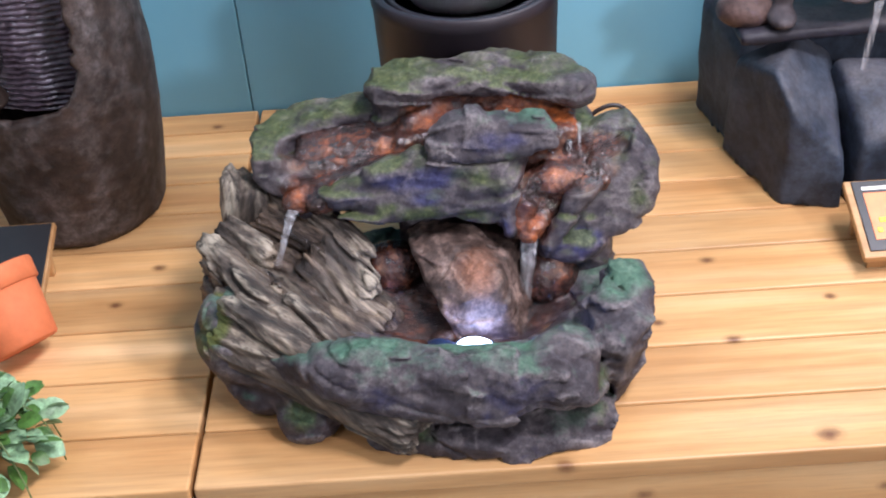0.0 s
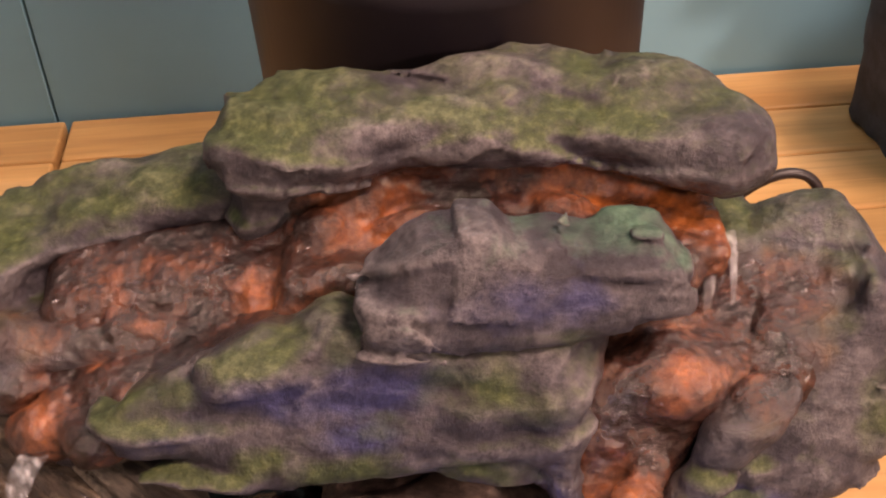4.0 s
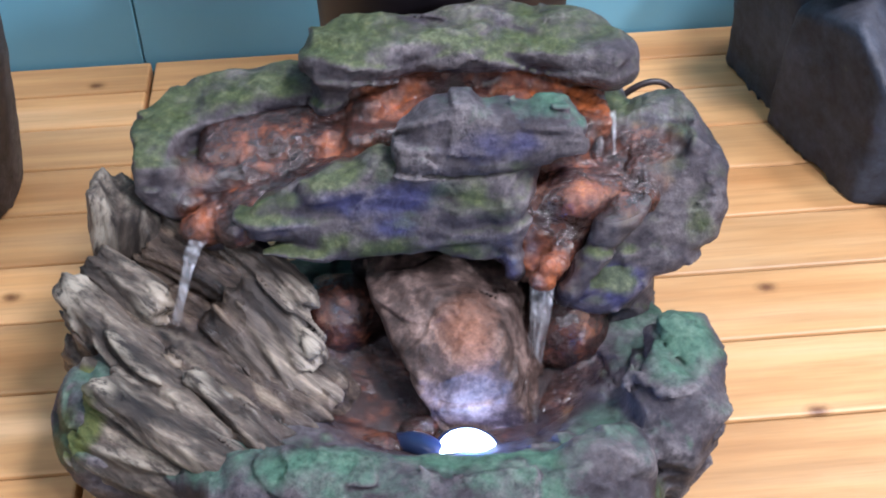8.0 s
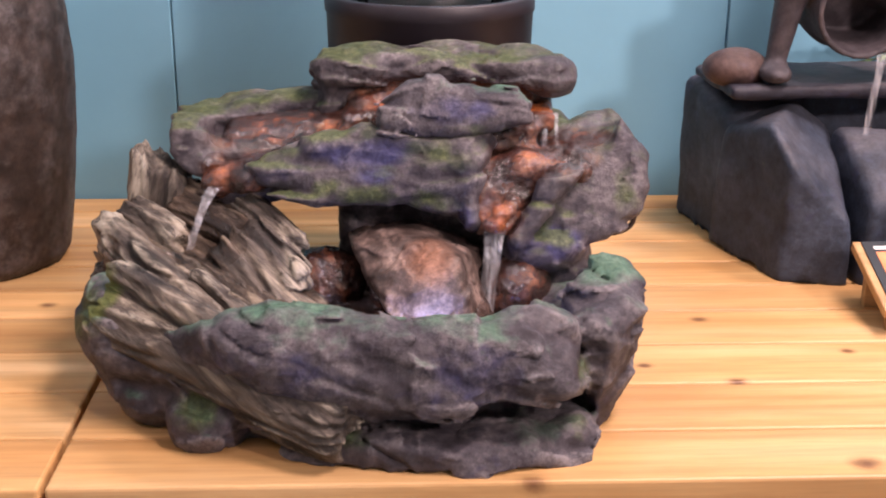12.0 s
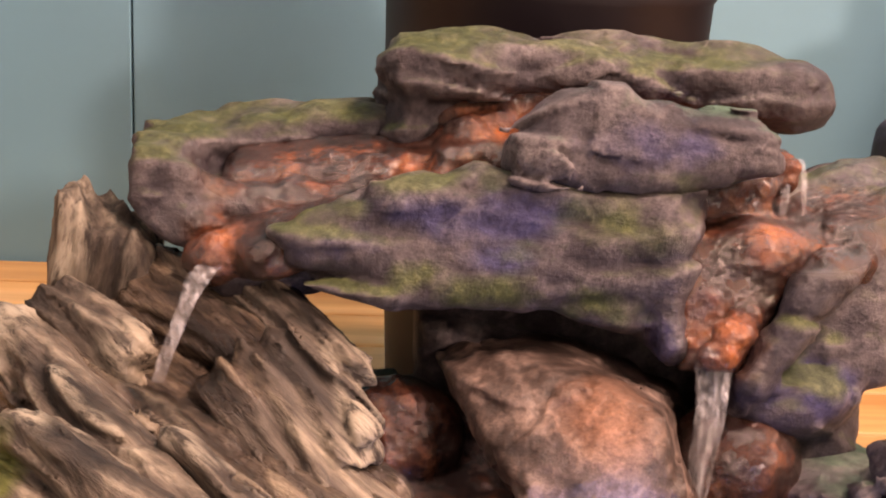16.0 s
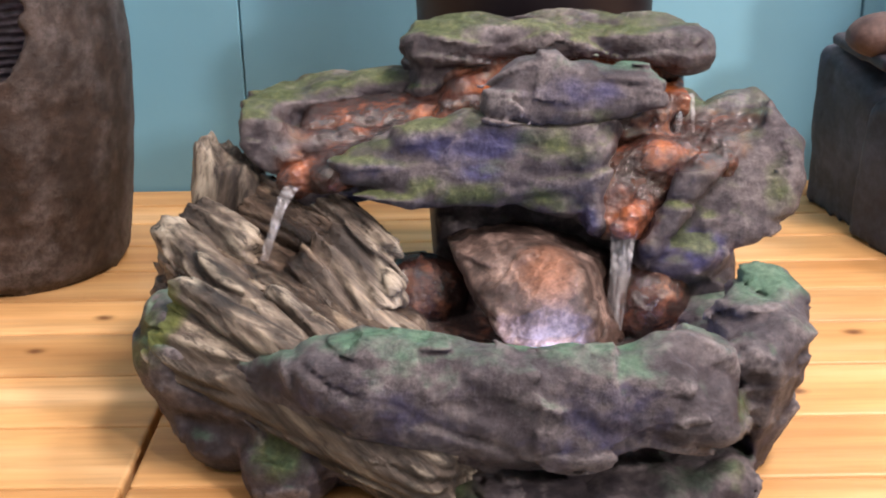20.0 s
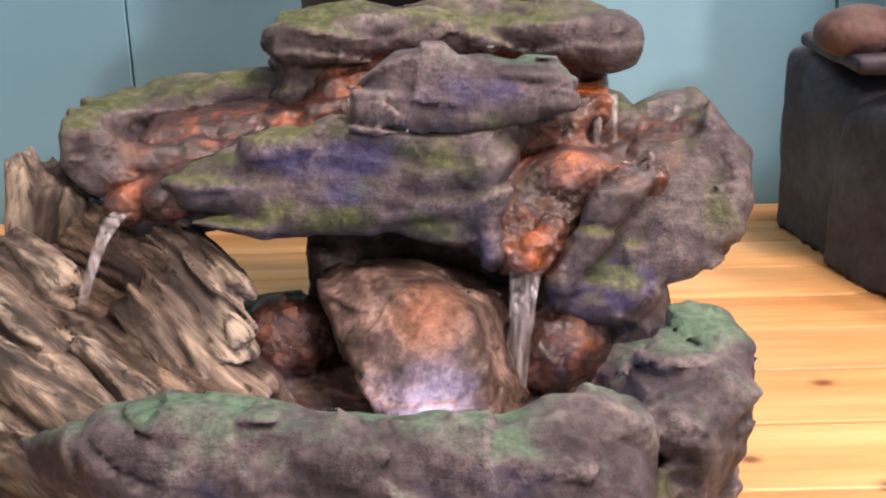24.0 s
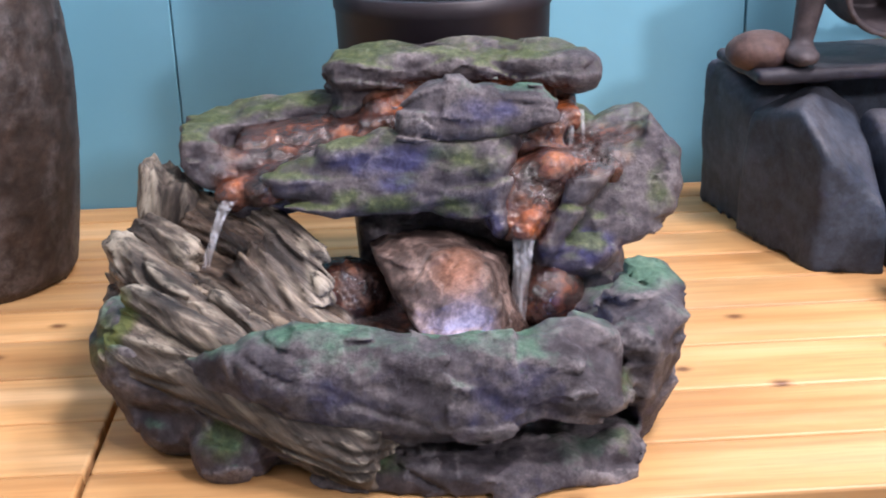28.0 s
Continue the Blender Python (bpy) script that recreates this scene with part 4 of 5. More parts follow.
rock("top_slab", "flat capstone mottled with green moss", top_sdf, (-0.04, 0.08, 0.255), (0.325, 0.235, 0.365), 0.0028, strata(0.0042, 0.0022, 14, (0.1, 0.25, 1), 0.9, 44, 0.8), 0.0042,
     seed=14, moss=0.85, violet=0.22, wet=[((0.14, 0.105, 0.305), (0.14, 0.03, 0.012))])

# the tilted boulder in the pool: broken planes, a pinkish front facet and a darker top
bd = strata(0.0042, 0.0022, 17, (0.6, 0.2, 1), 1.0, 30, 0.5)


def boulder_sdf(p):
    return -smin(0.012, *[-facet(p, c, n) for c, n in (((0.107, -0.041, 0.147), (-0.36, -0.52, 0.77)), ((0.028, 0.020, 0.152), (-0.20, 0.10, 1.0)), ((0.100, 0.020, 0.163), (0.35, 0.10, 1.0)), ((0.025, 0.020, 0.150), (-0.85, -0.12, -0.52)),
                                                       ((0.090, -0.082, 0.095), (-0.05, -1.0, 0.25)), ((0.167, -0.020, 0.120), (0.92, -0.25, 0.34)), ((0.10, 0.085, 0.10), (0.0, 1.0, 0.1)), ((0.1, 0.0, 0.035), (0.0, 0.0, -1.0)))])


v, f = surface(boulder_sdf, (-0.01, -0.11, 0.02), (0.22, 0.12, 0.20), 0.0028, bd)
put_mesh("boulder", v, f, M_boulder, fountain, "pinkish brown wet boulder in the pool",
         lambda p, n: {"orange": region(p, (0.115, -0.04, 0.148), (0.026, 0.04, 0.020), 0.6), "wet": region(p, (0.1, 0, 0.06), (0.2, 0.2, 0.045)), "drybrush_lit": np.clip(-bd(p) / 0.0045, 0, 1)})
pd = lambda p: 0.006 * (0.45 - bill(p * 50, 2, 51)) + 0.005 * (0.5 - fbm(p * 120, 2, 53))
for c, r in (((0.212, 0.012, 0.092), (0.044, 0.042, 0.046)), ((0.0, 0.055, 0.088), (0.045, 0.04, 0.042)), ((0.065, -0.088, 0.075), (0.018, 0.016, 0.016)), ((0.03, -0.105, 0.07), (0.03, 0.02, 0.016))):
    rock("pool_stone", "dark wet rust-brown stone", lambda p: ell(p, c, r), [a - b - 0.02 for a, b in zip(c, r)], [a + b + 0.02 for a, b in zip(c, r)], 0.0032, pd, 0.005,
         seed=8, moss=0, violet=0, rust=[((0.07, 0.08, 0.1), (1, 1, 1))])

# pool, falls, lamp and cable
bm = bmesh.new()
ring = [bm.verts.new((0.095 + 0.178 * math.cos(a), -0.03 + 0.122 * math.sin(a), 0.074)) for a in (2 * math.pi * k / 48 for k in range(48))]
bm.faces.new(ring)
part("pool_water", bm, M_pool, fountain, "clear rippled water in the basin", False)


def fall(name, top, end, width_top, width_end, bow, seed):
    """A curtain of falling water: a closed flattened tube that narrows and twists on its way down."""
    bm, rings, n, segs = bmesh.new(), [], 22, 14
    top, end = Vector(top), Vector(end)
    for i in range(n + 1):
        t = i / n
        c = top.lerp(end, t)
        c.y -= bow * math.sin(math.pi * min(1, t * 0.9)) * (1 - 0.4 * t)
        c.z = top.z + (end.z - top.z) * (0.35 * t + 0.65 * t * t)
        w = width_top + (width_end - width_top) * t ** 0.6
        row = []
        for k in range(segs):
            a = 2 * math.pi * k / segs
            wob = 1 + 0.55 * noise.noise(Vector((k * 1.7, t * 2.2, seed * 3.1))) + 0.2 * noise.noise(Vector((k * 2.9, t * 9, seed)))
            row.append(bm.verts.new(c + Vector((math.cos(a + t) * w * wob, math.sin(a + t) * w * 0.35 * wob, 0))))
        rings.append(row)
    for a, b in zip(rings, rings[1:]):
        for k in range(segs):
            bm.faces.new((a[k], a[(k + 1) % segs], b[(k + 1) % segs], b[k]))
    return part(name, bm, M_water, fountain, "clear falling water")


fall("water_fall", (0.186, 0.006, 0.172), (0.174, -0.022, 0.072), 0.011, 0.0045, 0.016, 1)
fall("water_fall", (0.194, 0.008, 0.172), (0.180, -0.020, 0.072), 0.006, 0.003, 0.019, 4)
fall("water_fall", (-0.118, 0.044, 0.207), (-0.144, 0.000, 0.148), 0.008, 0.0035, 0.012, 2)
fall("water_fall", (0.250, 0.098, 0.276), (0.246, 0.076, 0.228), 0.005, 0.0020, 0.008, 3)
fall("water_fall", (0.262, 0.100, 0.274), (0.261, 0.078, 0.228), 0.003, 0.0012, 0.008, 5)

led = new("pool_lamp")
led.parent = fountain
led.matrix_local = look((0.106, -0.124, 0.086), (0.098, -0.132, 0.0))
led["label"] = "small round pool lamp glowing white"
part("lens", lathe_bm([(0.0005, 0.010), (0.014, 0.009), (0.025, 0.004), (0.0272, 0.0)], (0, 0, 0), 32), m_led, led, "glowing white lamp face")
part("housing", lathe_bm([(0.0276, 0.003), (0.0295, 0.002), (0.0295, -0.008), (0.022, -0.010), (0.020, -0.040), (0.012, -0.044)], (0, 0, 0), 32), M_led_body, led)
for z in (-0.016, -0.026):
    part("ring", lathe_bm([(0.0205, z - 0.001), (0.0232, z - 0.001), (0.0232, z + 0.002), (0.0205, z + 0.002), (0.0205, z - 0.001)], (0, 0, 0), 28), M_black, led)
neck = part("lamp_neck", tube_bm(bezier((0.084, -0.126, 0.080), (0.072, -0.116, 0.090), (0.058, -0.104, 0.086), (0.043, -0.091, 0.060), 10), 0.011, 12), M_led_body, fountain, "blue-black plastic lamp neck")
spot = bpy.data.lights.new("pool_lamp_light", "POINT")
spot.energy, spot.color, spot.shadow_soft_size = 0.20, (0.15, 0.30, 1.0), 0.008
sp = new("pool_lamp_light", spot)
sp.location = (0.108, -0.128, 0.104)

cable = tube_bm(bezier((0.262, 0.165, 0.205), (0.285, 0.172, 0.262), (0.345, 0.178, 0.270), (0.338, 0.166, 0.222), 20) + bezier((0.336, 0.164, 0.210), (0.330, 0.160, 0.17), (0.372, 0.165, 0.150), (0.374, 0.168, 0.128), 14)
                + bezier((0.372, 0.169, 0.118), (0.362, 0.170, 0.100), (0.330, 0.172, 0.100), (0.290, 0.176, 0.112), 10) + bezier((0.280, 0.18, 0.112), (0.24, 0.22, 0.10), (0.26, 0.25, 0.01), (0.21, 0.24, 0.0035), 10), 0.0034)
part("power_cable", cable, M_cable, fountain, "thin black power cable")

# ---- urn fountain ----
UX, UY = -0.505, 0.395
urn = thing("stone_urn", "tall dark brown urn fountain with a rippled water face", "urn fountain")
UP = np.array([(0.118, 0.0), (0.127, 0.012), (0.137, 0.08), (0.149, 0.18), (0.154, 0.27), (0.150, 0.34), (0.138, 0.43), (0.116, 0.52), (0.090, 0.58)])


def urn_sdf(p):
    rad = np.hypot(p[:, 0] - UX, p[:, 1] - UY)
    d = np.abs(rad - np.interp(p[:, 2], UP[:, 1], UP[:, 0]) + 0.009) - 0.009
    base = np.maximum(rad - 0.120, np.abs(p[:, 2] - 0.010) - 0.010)
    d = np.minimum(np.maximum(np.maximum(d, p[:, 2] - 0.565), -p[:, 2]), base)
    wob = 0.022 * (fbm(p * 26, 3, 61) - 0.5) + 0.020 * (fbm(p * 75, 2, 63) - 0.5) + 0.03 * (fbm(p * 8, 2, 66) - 0.5)
    hole = box(p, (UX - 0.045, UY - 0.15, 0.415), (0.118, 0.14, 0.165), 0.05) + wob
    return cut(d, hole, 0.004)


ud = lambda p: 0.0035 * (0.5 - fbm(p * 60, 3, 71)) + 0.004 * (0.5 - fbm(p * [30, 30, 5], 2, 73))
v, f = surface(urn_sdf, (-0.675, 0.225, -0.006), (-0.335, 0.565, 0.58), 0.0048, ud)
put_mesh("shell", v, f, M_urn, urn, "rough dark brown stone shell with a torn edge", top_paint(ud, 0.003, 5, 0.0, 0, 0.0))
gu, gv = 60, 170
vs, fs = [], []
for j in range(gv + 1):
    z = 0.215 + 0.345 * j / gv
    for i in range(gu + 1):
        a = math.radians(-175 + 170 * i / gu)
        r = 0.112 + 0.0034 * math.sin(z * 2 * math.pi / 0.0092 + 2.6 * noise.noise(Vector((i * 0.30, z * 40, 3)))) + 0.0034 * noise.noise(Vector((i * 0.6, z * 120, 1)))
        vs.append((UX + r * math.cos(a), UY + 0.02 + r * 0.75 * math.sin(a), z))
for j in range(gv):
    for i in range(gu):
        k = j * (gu + 1) + i
        fs.append((k, k + 1, k + gu + 2, k + gu + 1))
M_ripple = plain("wet_violet_ripples", (0.085, 0.066, 0.085), 0.12, 0, 0.6, 60)
put_mesh("ripple_wall", vs, fs, M_ripple, urn, "wet dark violet wall of fine horizontal ripples")
bm = bmesh.new()
bmesh.ops.create_uvsphere(bm, u_segments=32, v_segments=20, radius=0.042)
bmesh.ops.translate(bm, verts=bm.verts, vec=(UX - 0.068, UY - 0.105, 0.325))
part("ball", bm, plain("gloss_black_stone", (0.012, 0.011, 0.012), 0.08), urn, "glossy black stone ball")
part("ball_seat", lathe_bm([(0.03, 0.0), (0.034, 0.008), (0.022, 0.03), (0.02, 0.034)], (UX - 0.068, UY - 0.105, 0.252), 24), M_urn, urn)

# ---- planter with the vortex tube ----
PX, PY, PH = 0.124, 0.340, 0.372
planter = thing("vortex_planter", "dark brown round planter holding a clear vortex tube", "water feature")
part("body", lathe_bm([(0.110, 0.0), (0.118, 0.004), (0.126, 0.15), (0.132, PH - 0.022), (0.134, PH - 0.02), (0.134, PH - 0.002), (0.132, PH), (0.125, PH), (0.123, PH - 0.002), (0.123, PH - 0.05)], (PX, PY, 0), 96), M_black, planter)
part("inner_ring", lathe_bm([(0.104, PH - 0.016), (0.114, PH - 0.016), (0.114, PH - 0.008), (0.111, PH - 0.006), (0.106, PH - 0.008), (0.104, PH - 0.016)], (PX, PY, 0), 72), M_black, planter)
part("tray", lathe_bm([(0.001, PH - 0.04), (0.1225, PH - 0.04), (0.1225, PH - 0.016), (0.001, PH - 0.016)], (PX, PY, 0), 48), M_black, planter)
part("tube", lathe_bm([(0.0805, PH - 0.034), (0.0835, PH - 0.034), (0.0835, 0.86), (0.0805, 0.86), (0.0805, PH - 0.034)], (PX, PY, 0), 72), M_glass, planter, "clear acrylic tube")
part("tube_foot", lathe_bm([(0.002, PH - 0.033), (0.080, PH - 0.033), (0.080, PH + 0.004), (0.060, PH + 0.004), (0.058, PH - 0.01), (0.002, PH - 0.01)], (PX, PY, 0), 48), plain("grey_plastic", (0.035, 0.030, 0.033), 0.4), planter)
pts, tap = [], []
for k in range(60):
    t = k / 59
    r = 0.004 + 0.010 * t
    pts.append((PX - 0.005 + r * math.cos(17 * t), PY + r * math.sin(17 * t), PH + 0.005 + 0.40 * t))
    tap.append(0.35 + 2.2 * t + 0.5 * math.sin(k * 1.3))
part("vortex", tube_bm(pts, 0.006, 9, tap), M_water, planter, "twisting thread of whirling water")

# ---- grey rock fountain with the pouring figure ----
grey = thing("grey_rock_fountain", "slate grey boulder basin with a dark upper ledge", "fountain", "", (0.028, 0, 0))
grey.scale.z = 1.10
gd = lambda p: 0.006 * (0.42 - bill(p * [11, 11, 9], 2, 81)) + 0.0022 * (0.5 - fbm(p * 90, 3, 83))


def grey_rock(name, label, sdf, lo, hi, m=None):
    v, f = surface(lambda p: np.maximum(sdf(p), -p[:, 2]), lo, hi, 0.0055, gd)
    # upward faces lightened in patches: light from above painted into the stone
    return put_mesh(name, v, f, m or M_slate, grey, label, lambda p, n: {"drybrush_lit": 0.45 * np.clip(1.5 * n[:, 2] - 0.45, 0, 1) * np.clip(2.5 * fbm(p * 16, 3, 91) - 0.55, 0, 1), "violet": 0.3 * fbm(p * 9, 2, 92)})


def hewn(p, *planes, k=0.010):
    """A stone bounded by flat hewn planes, each given by a point and its outward normal."""
    return -smin(k, *[-facet(p, c, n) for c, n in planes])


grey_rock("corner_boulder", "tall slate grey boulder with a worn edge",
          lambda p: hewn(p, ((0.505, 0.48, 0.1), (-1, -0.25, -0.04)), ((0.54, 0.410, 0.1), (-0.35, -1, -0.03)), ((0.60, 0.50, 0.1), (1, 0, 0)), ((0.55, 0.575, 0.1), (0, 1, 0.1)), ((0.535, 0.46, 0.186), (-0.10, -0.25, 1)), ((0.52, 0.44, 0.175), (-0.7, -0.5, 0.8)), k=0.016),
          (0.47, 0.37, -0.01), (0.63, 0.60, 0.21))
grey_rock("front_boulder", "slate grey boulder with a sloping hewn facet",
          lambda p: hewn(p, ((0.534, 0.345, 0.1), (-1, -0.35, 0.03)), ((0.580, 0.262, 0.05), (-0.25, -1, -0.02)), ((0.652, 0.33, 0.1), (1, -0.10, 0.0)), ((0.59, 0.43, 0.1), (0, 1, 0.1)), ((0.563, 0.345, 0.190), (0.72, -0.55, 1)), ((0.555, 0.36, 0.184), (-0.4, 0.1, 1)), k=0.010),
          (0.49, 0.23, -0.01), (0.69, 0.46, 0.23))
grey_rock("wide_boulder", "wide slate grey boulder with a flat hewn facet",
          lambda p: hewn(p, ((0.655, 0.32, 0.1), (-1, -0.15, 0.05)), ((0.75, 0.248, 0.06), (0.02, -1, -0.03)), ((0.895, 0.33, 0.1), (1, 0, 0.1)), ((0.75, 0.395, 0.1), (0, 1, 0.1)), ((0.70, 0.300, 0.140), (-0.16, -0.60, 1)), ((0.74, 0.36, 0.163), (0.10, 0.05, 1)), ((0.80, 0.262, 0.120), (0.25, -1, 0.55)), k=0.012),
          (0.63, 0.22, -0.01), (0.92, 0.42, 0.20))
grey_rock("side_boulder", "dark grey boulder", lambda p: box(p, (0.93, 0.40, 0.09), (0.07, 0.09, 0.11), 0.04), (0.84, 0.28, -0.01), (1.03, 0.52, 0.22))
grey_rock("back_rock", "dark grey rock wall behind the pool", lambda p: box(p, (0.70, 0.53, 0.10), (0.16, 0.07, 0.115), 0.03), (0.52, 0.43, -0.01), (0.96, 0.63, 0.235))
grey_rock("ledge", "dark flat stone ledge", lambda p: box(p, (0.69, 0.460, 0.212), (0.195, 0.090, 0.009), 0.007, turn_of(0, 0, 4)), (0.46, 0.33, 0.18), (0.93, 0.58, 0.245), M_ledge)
grey_rock("ledge_stone", "rusty brown rounded stone on the ledge", lambda p: ell(p, (0.520, 0.42, 0.234), (0.048, 0.04, 0.026)), (0.45, 0.36, 0.19), (0.60, 0.48, 0.285), M_rusty)
grey_rock("ledge_stone", "grey rounded stone on the ledge", lambda p: ell(p, (0.80, 0.45, 0.250), (0.045, 0.05, 0.045)), (0.73, 0.38, 0.19), (0.87, 0.52, 0.31))
bm = bmesh.new()
bm.faces.new([bm.verts.new(q) for q in ((0.60, 0.36, 0.125), (0.88, 0.36, 0.125), (0.88, 0.50, 0.125), (0.60, 0.50, 0.125))])
part("pool_water", bm, M_pool, grey, "", False)
fall_g = fall("water_fall", (0.697, 0.352, 0.262), (0.683, 0.352, 0.130), 0.007, 0.004, 0.006, 7)
fall_g.parent = grey



def statue_sdf(p):
    ax = np.array([0.0, -1.0, -0.16])
    ax = ax / np.linalg.norm(ax)
    c = np.array([0.685, 0.42, 0.333])
    h = (p - c) @ ax
    rad = np.linalg.norm(p - c - h[:, None] * ax, axis=1)
    outer = 0.066 - 0.35 * np.clip(-h, 0, 0.06) * 0.4 + 0.012 * np.exp(-((h + 0.02) / 0.03) ** 2)
    jug = np.maximum(rad - outer, np.abs(h) - 0.066)
    jug = cut(jug, np.maximum(rad - 0.058, -(h + 0.035)), 0.006)
    return smin(0.012, jug,
                cap(p, (0.640, 0.470, 0.345), (0.594, 0.395, 0.352), 0.030, 0.022), cap(p, (0.594, 0.395, 0.350), (0.580, 0.400, 0.245), 0.022, 0.014),
                ell(p, (0.576, 0.385, 0.236), (0.022, 0.034, 0.014)),
                cap(p, (0.725, 0.470, 0.345), (0.760, 0.400, 0.340), 0.030, 0.022), cap(p, (0.760, 0.400, 0.340), (0.762, 0.395, 0.245), 0.022, 0.014),
                ell(p, (0.768, 0.380, 0.236), (0.022, 0.034, 0.014)),
                ell(p, (0.680, 0.490, 0.36), (0.065, 0.055, 0.085)), ell(p, (0.680, 0.490, 0.45), (0.055, 0.045, 0.07)), ell(p, (0.680, 0.47, 0.555), (0.05, 0.05, 0.055)),
                cap(p, (0.63, 0.47, 0.47), (0.645, 0.40, 0.41), 0.022, 0.016), cap(p, (0.645, 0.40, 0.41), (0.68, 0.372, 0.388), 0.016, 0.014),
                cap(p, (0.73, 0.47, 0.47), (0.722, 0.40, 0.41), 0.022, 0.016), cap(p, (0.722, 0.40, 0.41), (0.695, 0.372, 0.388), 0.016, 0.014))


v, f = surface(statue_sdf, (0.53, 0.32, 0.20), (0.83, 0.57, 0.63), 0.0045, lambda p: 0.0025 * (0.5 - fbm(p * 55, 3, 91)))
statue = put_mesh("pouring_statue", v, f, M_jug, None, "", top_paint(gd, 0.006, 35, 0, 0, 0.2))
statue.location = (0.016, 0, 0.0215)
tagged(statue, "purple-grey stone statue tipping a round jug", "statue")


# ---- sign stands ----
def sign_stand(ox, oy, width, label, mirror=False):
    """A low sloping board on two feet with a printed black panel."""
    s = thing("sign_stand", label, "sign", "sign stands", (ox, oy, 0.0))
    tilt = pose(0, 0, 0.030, 19)
    for y0, y1 in ((0.018, 0.030), (0.095, 0.107)):
        z1 = 0.030 + (y0) * math.tan(math.radians(19)) - 0.008
        part("foot", box_bm((0.012, y0, 0), (width - 0.012, y1, z1), 0.0015), M_oak, s)

    def on(name, lo, hi, m, label="", bev=0.0008):
        o = part(name, box_bm(lo, hi, bev), m, s, label, False)
        o.matrix_local = tilt
        return o

    on("board", (0, 0, -0.008), (width, 0.135, 0.004), M_oak, "", 0.002)
    on("panel", (0.010, 0.010, 0.004), (width - 0.004, 0.132, 0.0062), M_panel, "printed black sign panel")
    if not mirror:
        on("title_bar", (0.022, 0.115, 0.0062), (0.062, 0.121, 0.0068), M_pale)
        on("picture", (0.022, 0.028, 0.0062), (0.118, 0.110, 0.0068), M_orange_print, "red and orange printed picture")
        on("picture_dark", (0.045, 0.034, 0.0068), (0.095, 0.060, 0.0074), M_panel)
        on("picture_red", (0.060, 0.068, 0.0068), (0.112, 0.098, 0.0074), M_red)
        for k in range(7):
            x, y = 0.028 + 0.006 * k, 0.040 + 0.02 * abs(math.sin(k * 2.1))
            on("picture_yellow", (x, y, 0.0068), (x + 0.007, y + 0.008, 0.0078), M_yellow)
    for k in range(6):
        x0 = 0.128 if not mirror else 0.03 + 0.004 * k
        on("text_bar", (x0, 0.098 - 0.012 * k, 0.0062), (x0 + (0.05, 0.042, 0.046, 0.03, 0.048, 0.02)[k], 0.1005 - 0.012 * k, 0.0067), M_pale)
    return s


sign_stand(0.655, 0.078, 0.24, "sloping pine stand with a black flower picture sign")
left_sign = sign_stand(-0.745, 0.110, 0.24, "sloping pine stand with a plain black text sign", True)

# ---- terracotta pot and trailing plant ----
pot = thing("terracotta_pot", "orange terracotta pot tipped against the sign stand", "flower pot")
pot.matrix_world = Matrix.Translation((-0.505, 0.005, 0.030)) @ Vector((-0.42, 0.50, 0.76)).to_track_quat("Z", "Y").to_matrix().to_4x4()
part("body", lathe_bm([(0.001, 0.0), (0.046, 0.0), (0.049, 0.003), (0.058, 0.082), (0.055, 0.084), (0.052, 0.082), (0.045, 0.01), (0.001, 0.008)], (0, 0, 0), 56), M_terracotta, pot)
part("rim", lathe_bm([(0.0585, 0.080), (0.0625, 0.082), (0.065, 0.108), (0.0635, 0.111), (0.058, 0.111), (0.056, 0.108), (0.055, 0.080), (0.0585, 0.080)], (0, 0, 0), 56), M_terracotta, pot)


def leaf_mesh(length, width, cup=0.25):
    me = bpy.data.meshes.new("leaf")
    vs, fs, n = [], [], 5
    for i in range(n + 1):
        t = i / n
        w = width * math.sin(math.pi * min(1, t * 0.92 + 0.06)) ** 0.8
        z = -cup * length * (t - 0.4) ** 2
        vs += [(-w, t * length, z + 0.18 * w), (0, t * length, z), (w, t * length, z + 0.18 * w)]
    for i in range(n):
        k = 3 * i
        fs += [(k, k + 1, k + 4, k + 3), (k + 1, k + 2, k + 5, k + 4)]
    me.from_pydata(vs, [], fs)
    me.polygons.foreach_set("use_smooth", np.ones(len(me.polygons), bool))
    return me


def leafy(thing_ob, meshes, count, seed, place):
    r = random.Random(seed)
    for k in range(count):
        p, d = place(r, k)
        o = new("leaf", meshes[k % len(meshes)])
        o.parent = thing_ob
        o.matrix_local = Matrix.Translation(p) @ Vector(d).to_track_quat("Y", "Z").to_matrix().to_4x4() @ Matrix.Rotation(r.uniform(-0.9, 0.9), 4, "Y") @ Matrix.Scale(r.uniform(0.7, 1.25), 4)


ivy = thing("trailing_plant", "bushy variegated trailing plant with small pale leaves", "plant")
part("plant_pot", lathe_bm([(0.001, 0.0), (0.035, 0.0), (0.045, 0.06), (0.042, 0.06), (0.03, 0.01), (0.001, 0.006)], (-0.545, -0.170, 0.0), 36), M_black, ivy)
l1, l2 = leaf_mesh(0.034, 0.0135), leaf_mesh(0.030, 0.012)
l1.materials.append(M_leaf_pale)
l2.materials.append(M_leafy)


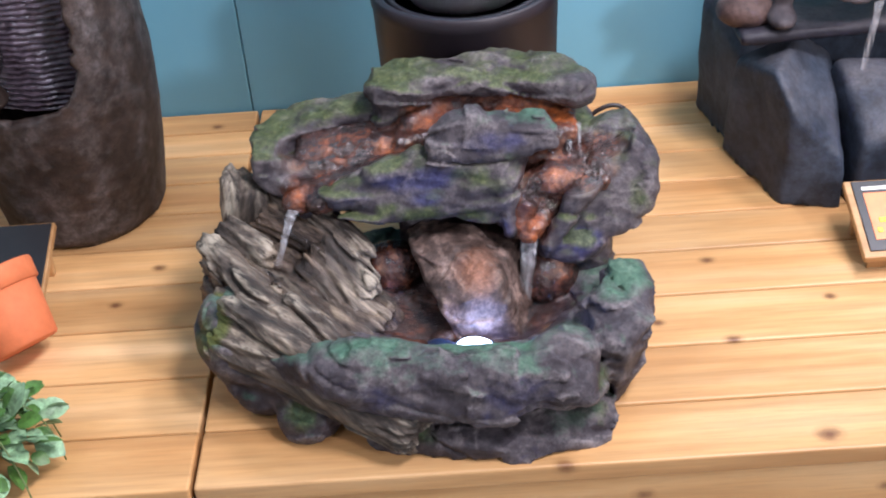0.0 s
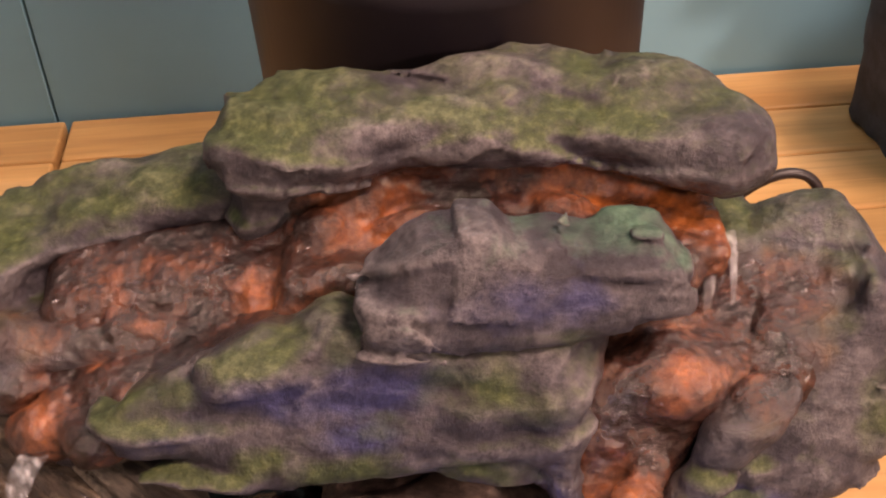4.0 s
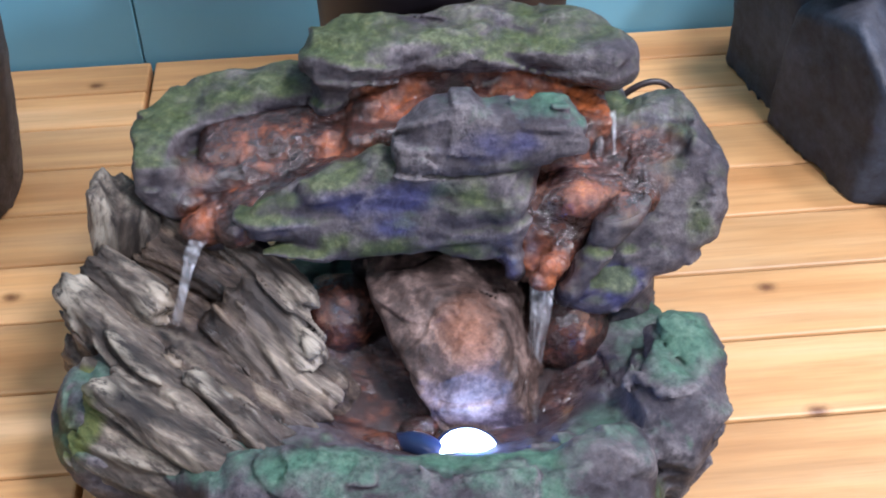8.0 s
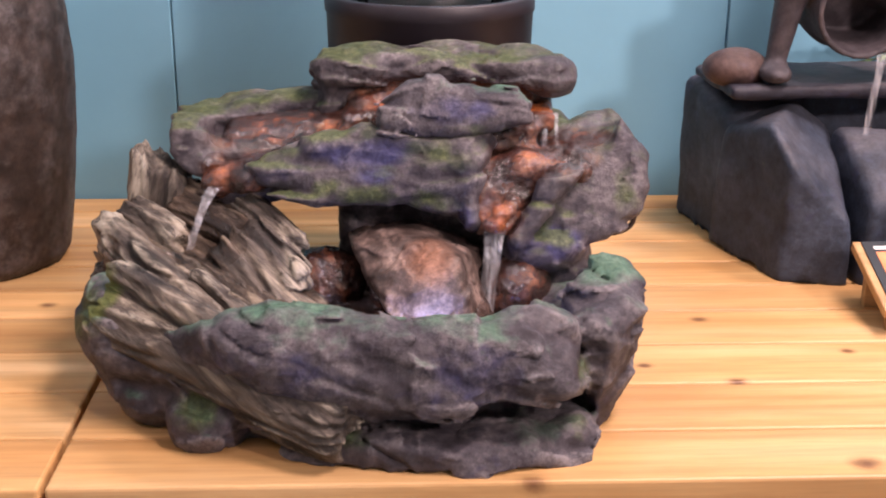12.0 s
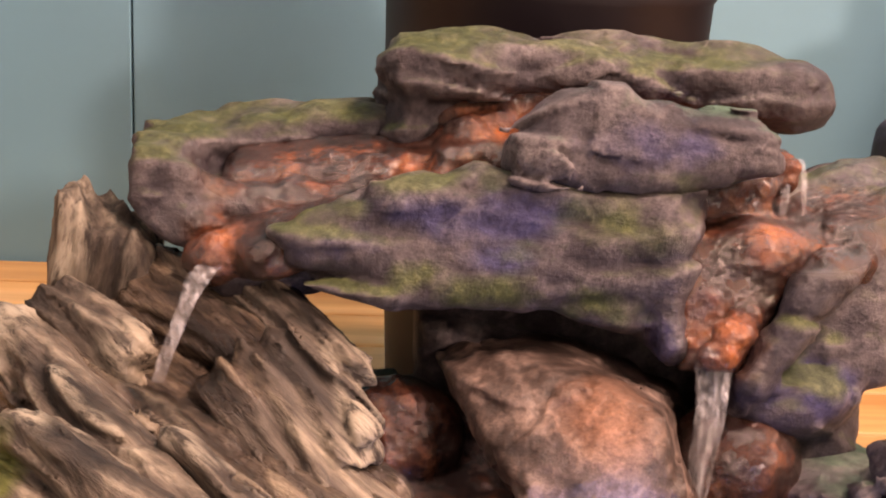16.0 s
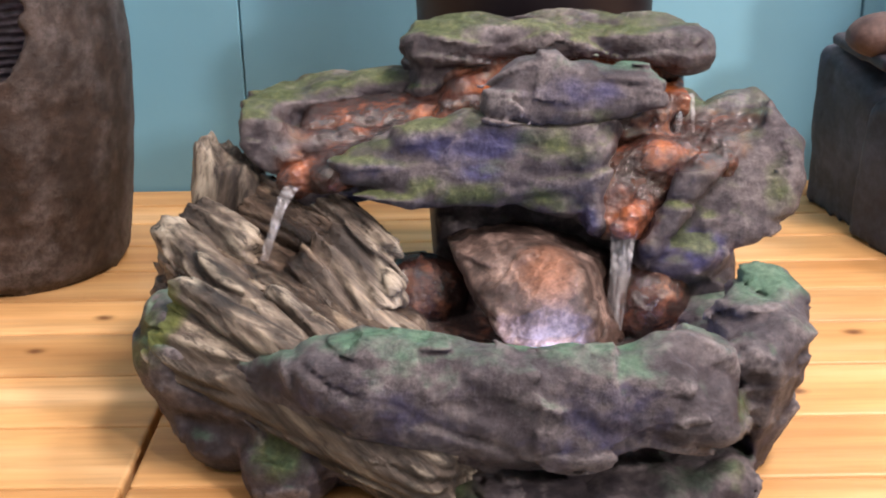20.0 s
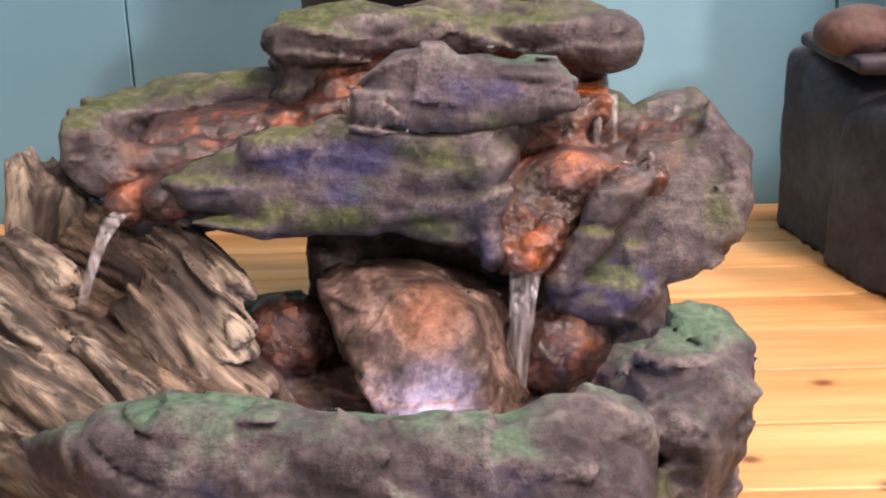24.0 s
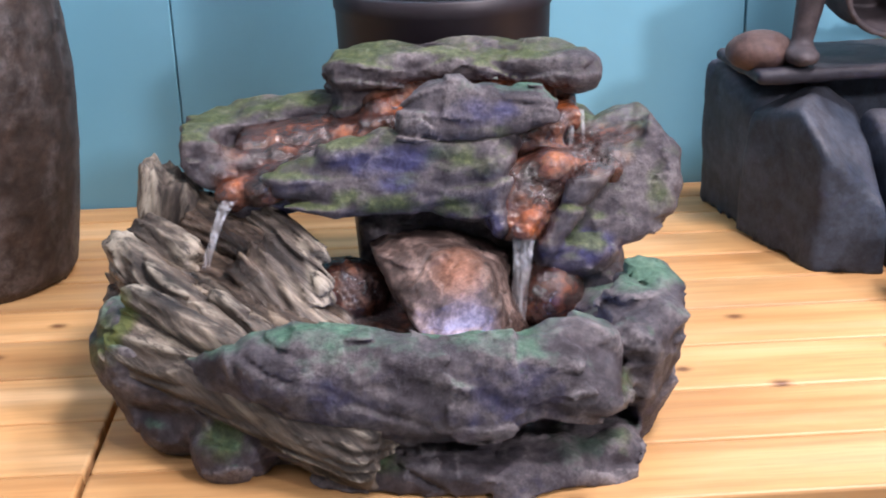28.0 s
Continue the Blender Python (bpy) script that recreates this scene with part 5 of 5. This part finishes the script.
def ivy_place(r, k):
    a, e, q = r.uniform(0, 2 * math.pi), r.uniform(-0.2, 1.2), r.random() ** 0.4
    d = Vector((math.cos(a) * math.cos(e), math.sin(a) * math.cos(e), math.sin(e)))
    p = Vector((-0.525, -0.190, 0.045)) + Vector((d.x * 0.105, d.y * 0.085, d.z * 0.06)) * q
    p.z = max(p.z, 0.006)
    return p, (d + Vector((r.uniform(-0.6, 0.6), r.uniform(-0.6, 0.6), -0.3))).normalized()


leafy(ivy, (l1, l2, l1), 210, 5, ivy_place)
for k in range(5):
    a = 0.3 + 1.1 * k
    part("stem", tube_bm(bezier((-0.535, -0.175, 0.06), (-0.52 + 0.03 * math.cos(a), -0.18, 0.13), (-0.46 + 0.03 * math.cos(a), -0.17 + 0.05 * math.sin(a), 0.10), (-0.43 + 0.02 * math.cos(a), -0.21 + 0.06 * math.sin(a), 0.01), 12), 0.0011, 6), M_stem, ivy)

fern = thing("fern_plant", "bright green fern behind the grey fountain", "plant")
part("plant_pot", lathe_bm([(0.001, 0.0), (0.05, 0.0), (0.07, 0.12), (0.066, 0.12), (0.045, 0.01), (0.001, 0.008)], (0.975, 0.585, 0.0), 36), M_black, fern)
l3 = leaf_mesh(0.034, 0.0075, 0.4)
l3.materials.append(M_leafy)
rf = random.Random(8)
for k in range(40):
    a = rf.uniform(0, 2 * math.pi)
    base = Vector((0.975, 0.585, 0.11))
    tip = base + Vector((-0.05 + math.cos(a) * rf.uniform(0.10, 0.20), math.sin(a) * rf.uniform(0.03, 0.07), rf.uniform(0.10, 0.36)))
    mid = base.lerp(tip, 0.5) + Vector((0, 0, 0.10))
    curve = bezier(base, base.lerp(mid, 0.6), mid, tip, 14)
    part("stem", tube_bm(curve, 0.0011, 5), M_stem, fern)
    for i in range(3, 15):
        t = (curve[i] - curve[i - 1]).normalized()
        side = t.cross(Vector((0, 0, 1))).normalized()
        for s in (-1, 1):
            o = new("leaf", l3)
            o.parent = fern
            o.matrix_local = Matrix.Translation(curve[i]) @ (side * s + t * 0.5).normalized().to_track_quat("Y", "Z").to_matrix().to_4x4() @ Matrix.Scale(1.1 - 0.04 * i, 4)

# ---- deck boards ----
for side, (x0, x1) in enumerate(((-1.9, SEAM_X - 0.003), (SEAM_X + 0.003, 2.3))):
    for y0, y1 in zip(JOINTS, JOINTS[1:]):
        part("board", box_bm((x0, y0, -0.028), (x1, y1 - GAP, 0.0), 0.0032, 2), M_deck, deck, "", False)
    for k in range(4):
        z1 = -0.0295 - k * 0.121
        part("fascia_board", box_bm((x0, FRONT_Y + 0.004, z1 - 0.119), (x1, FRONT_Y + 0.026, z1), 0.002, 2), M_deck, deck, "", False)
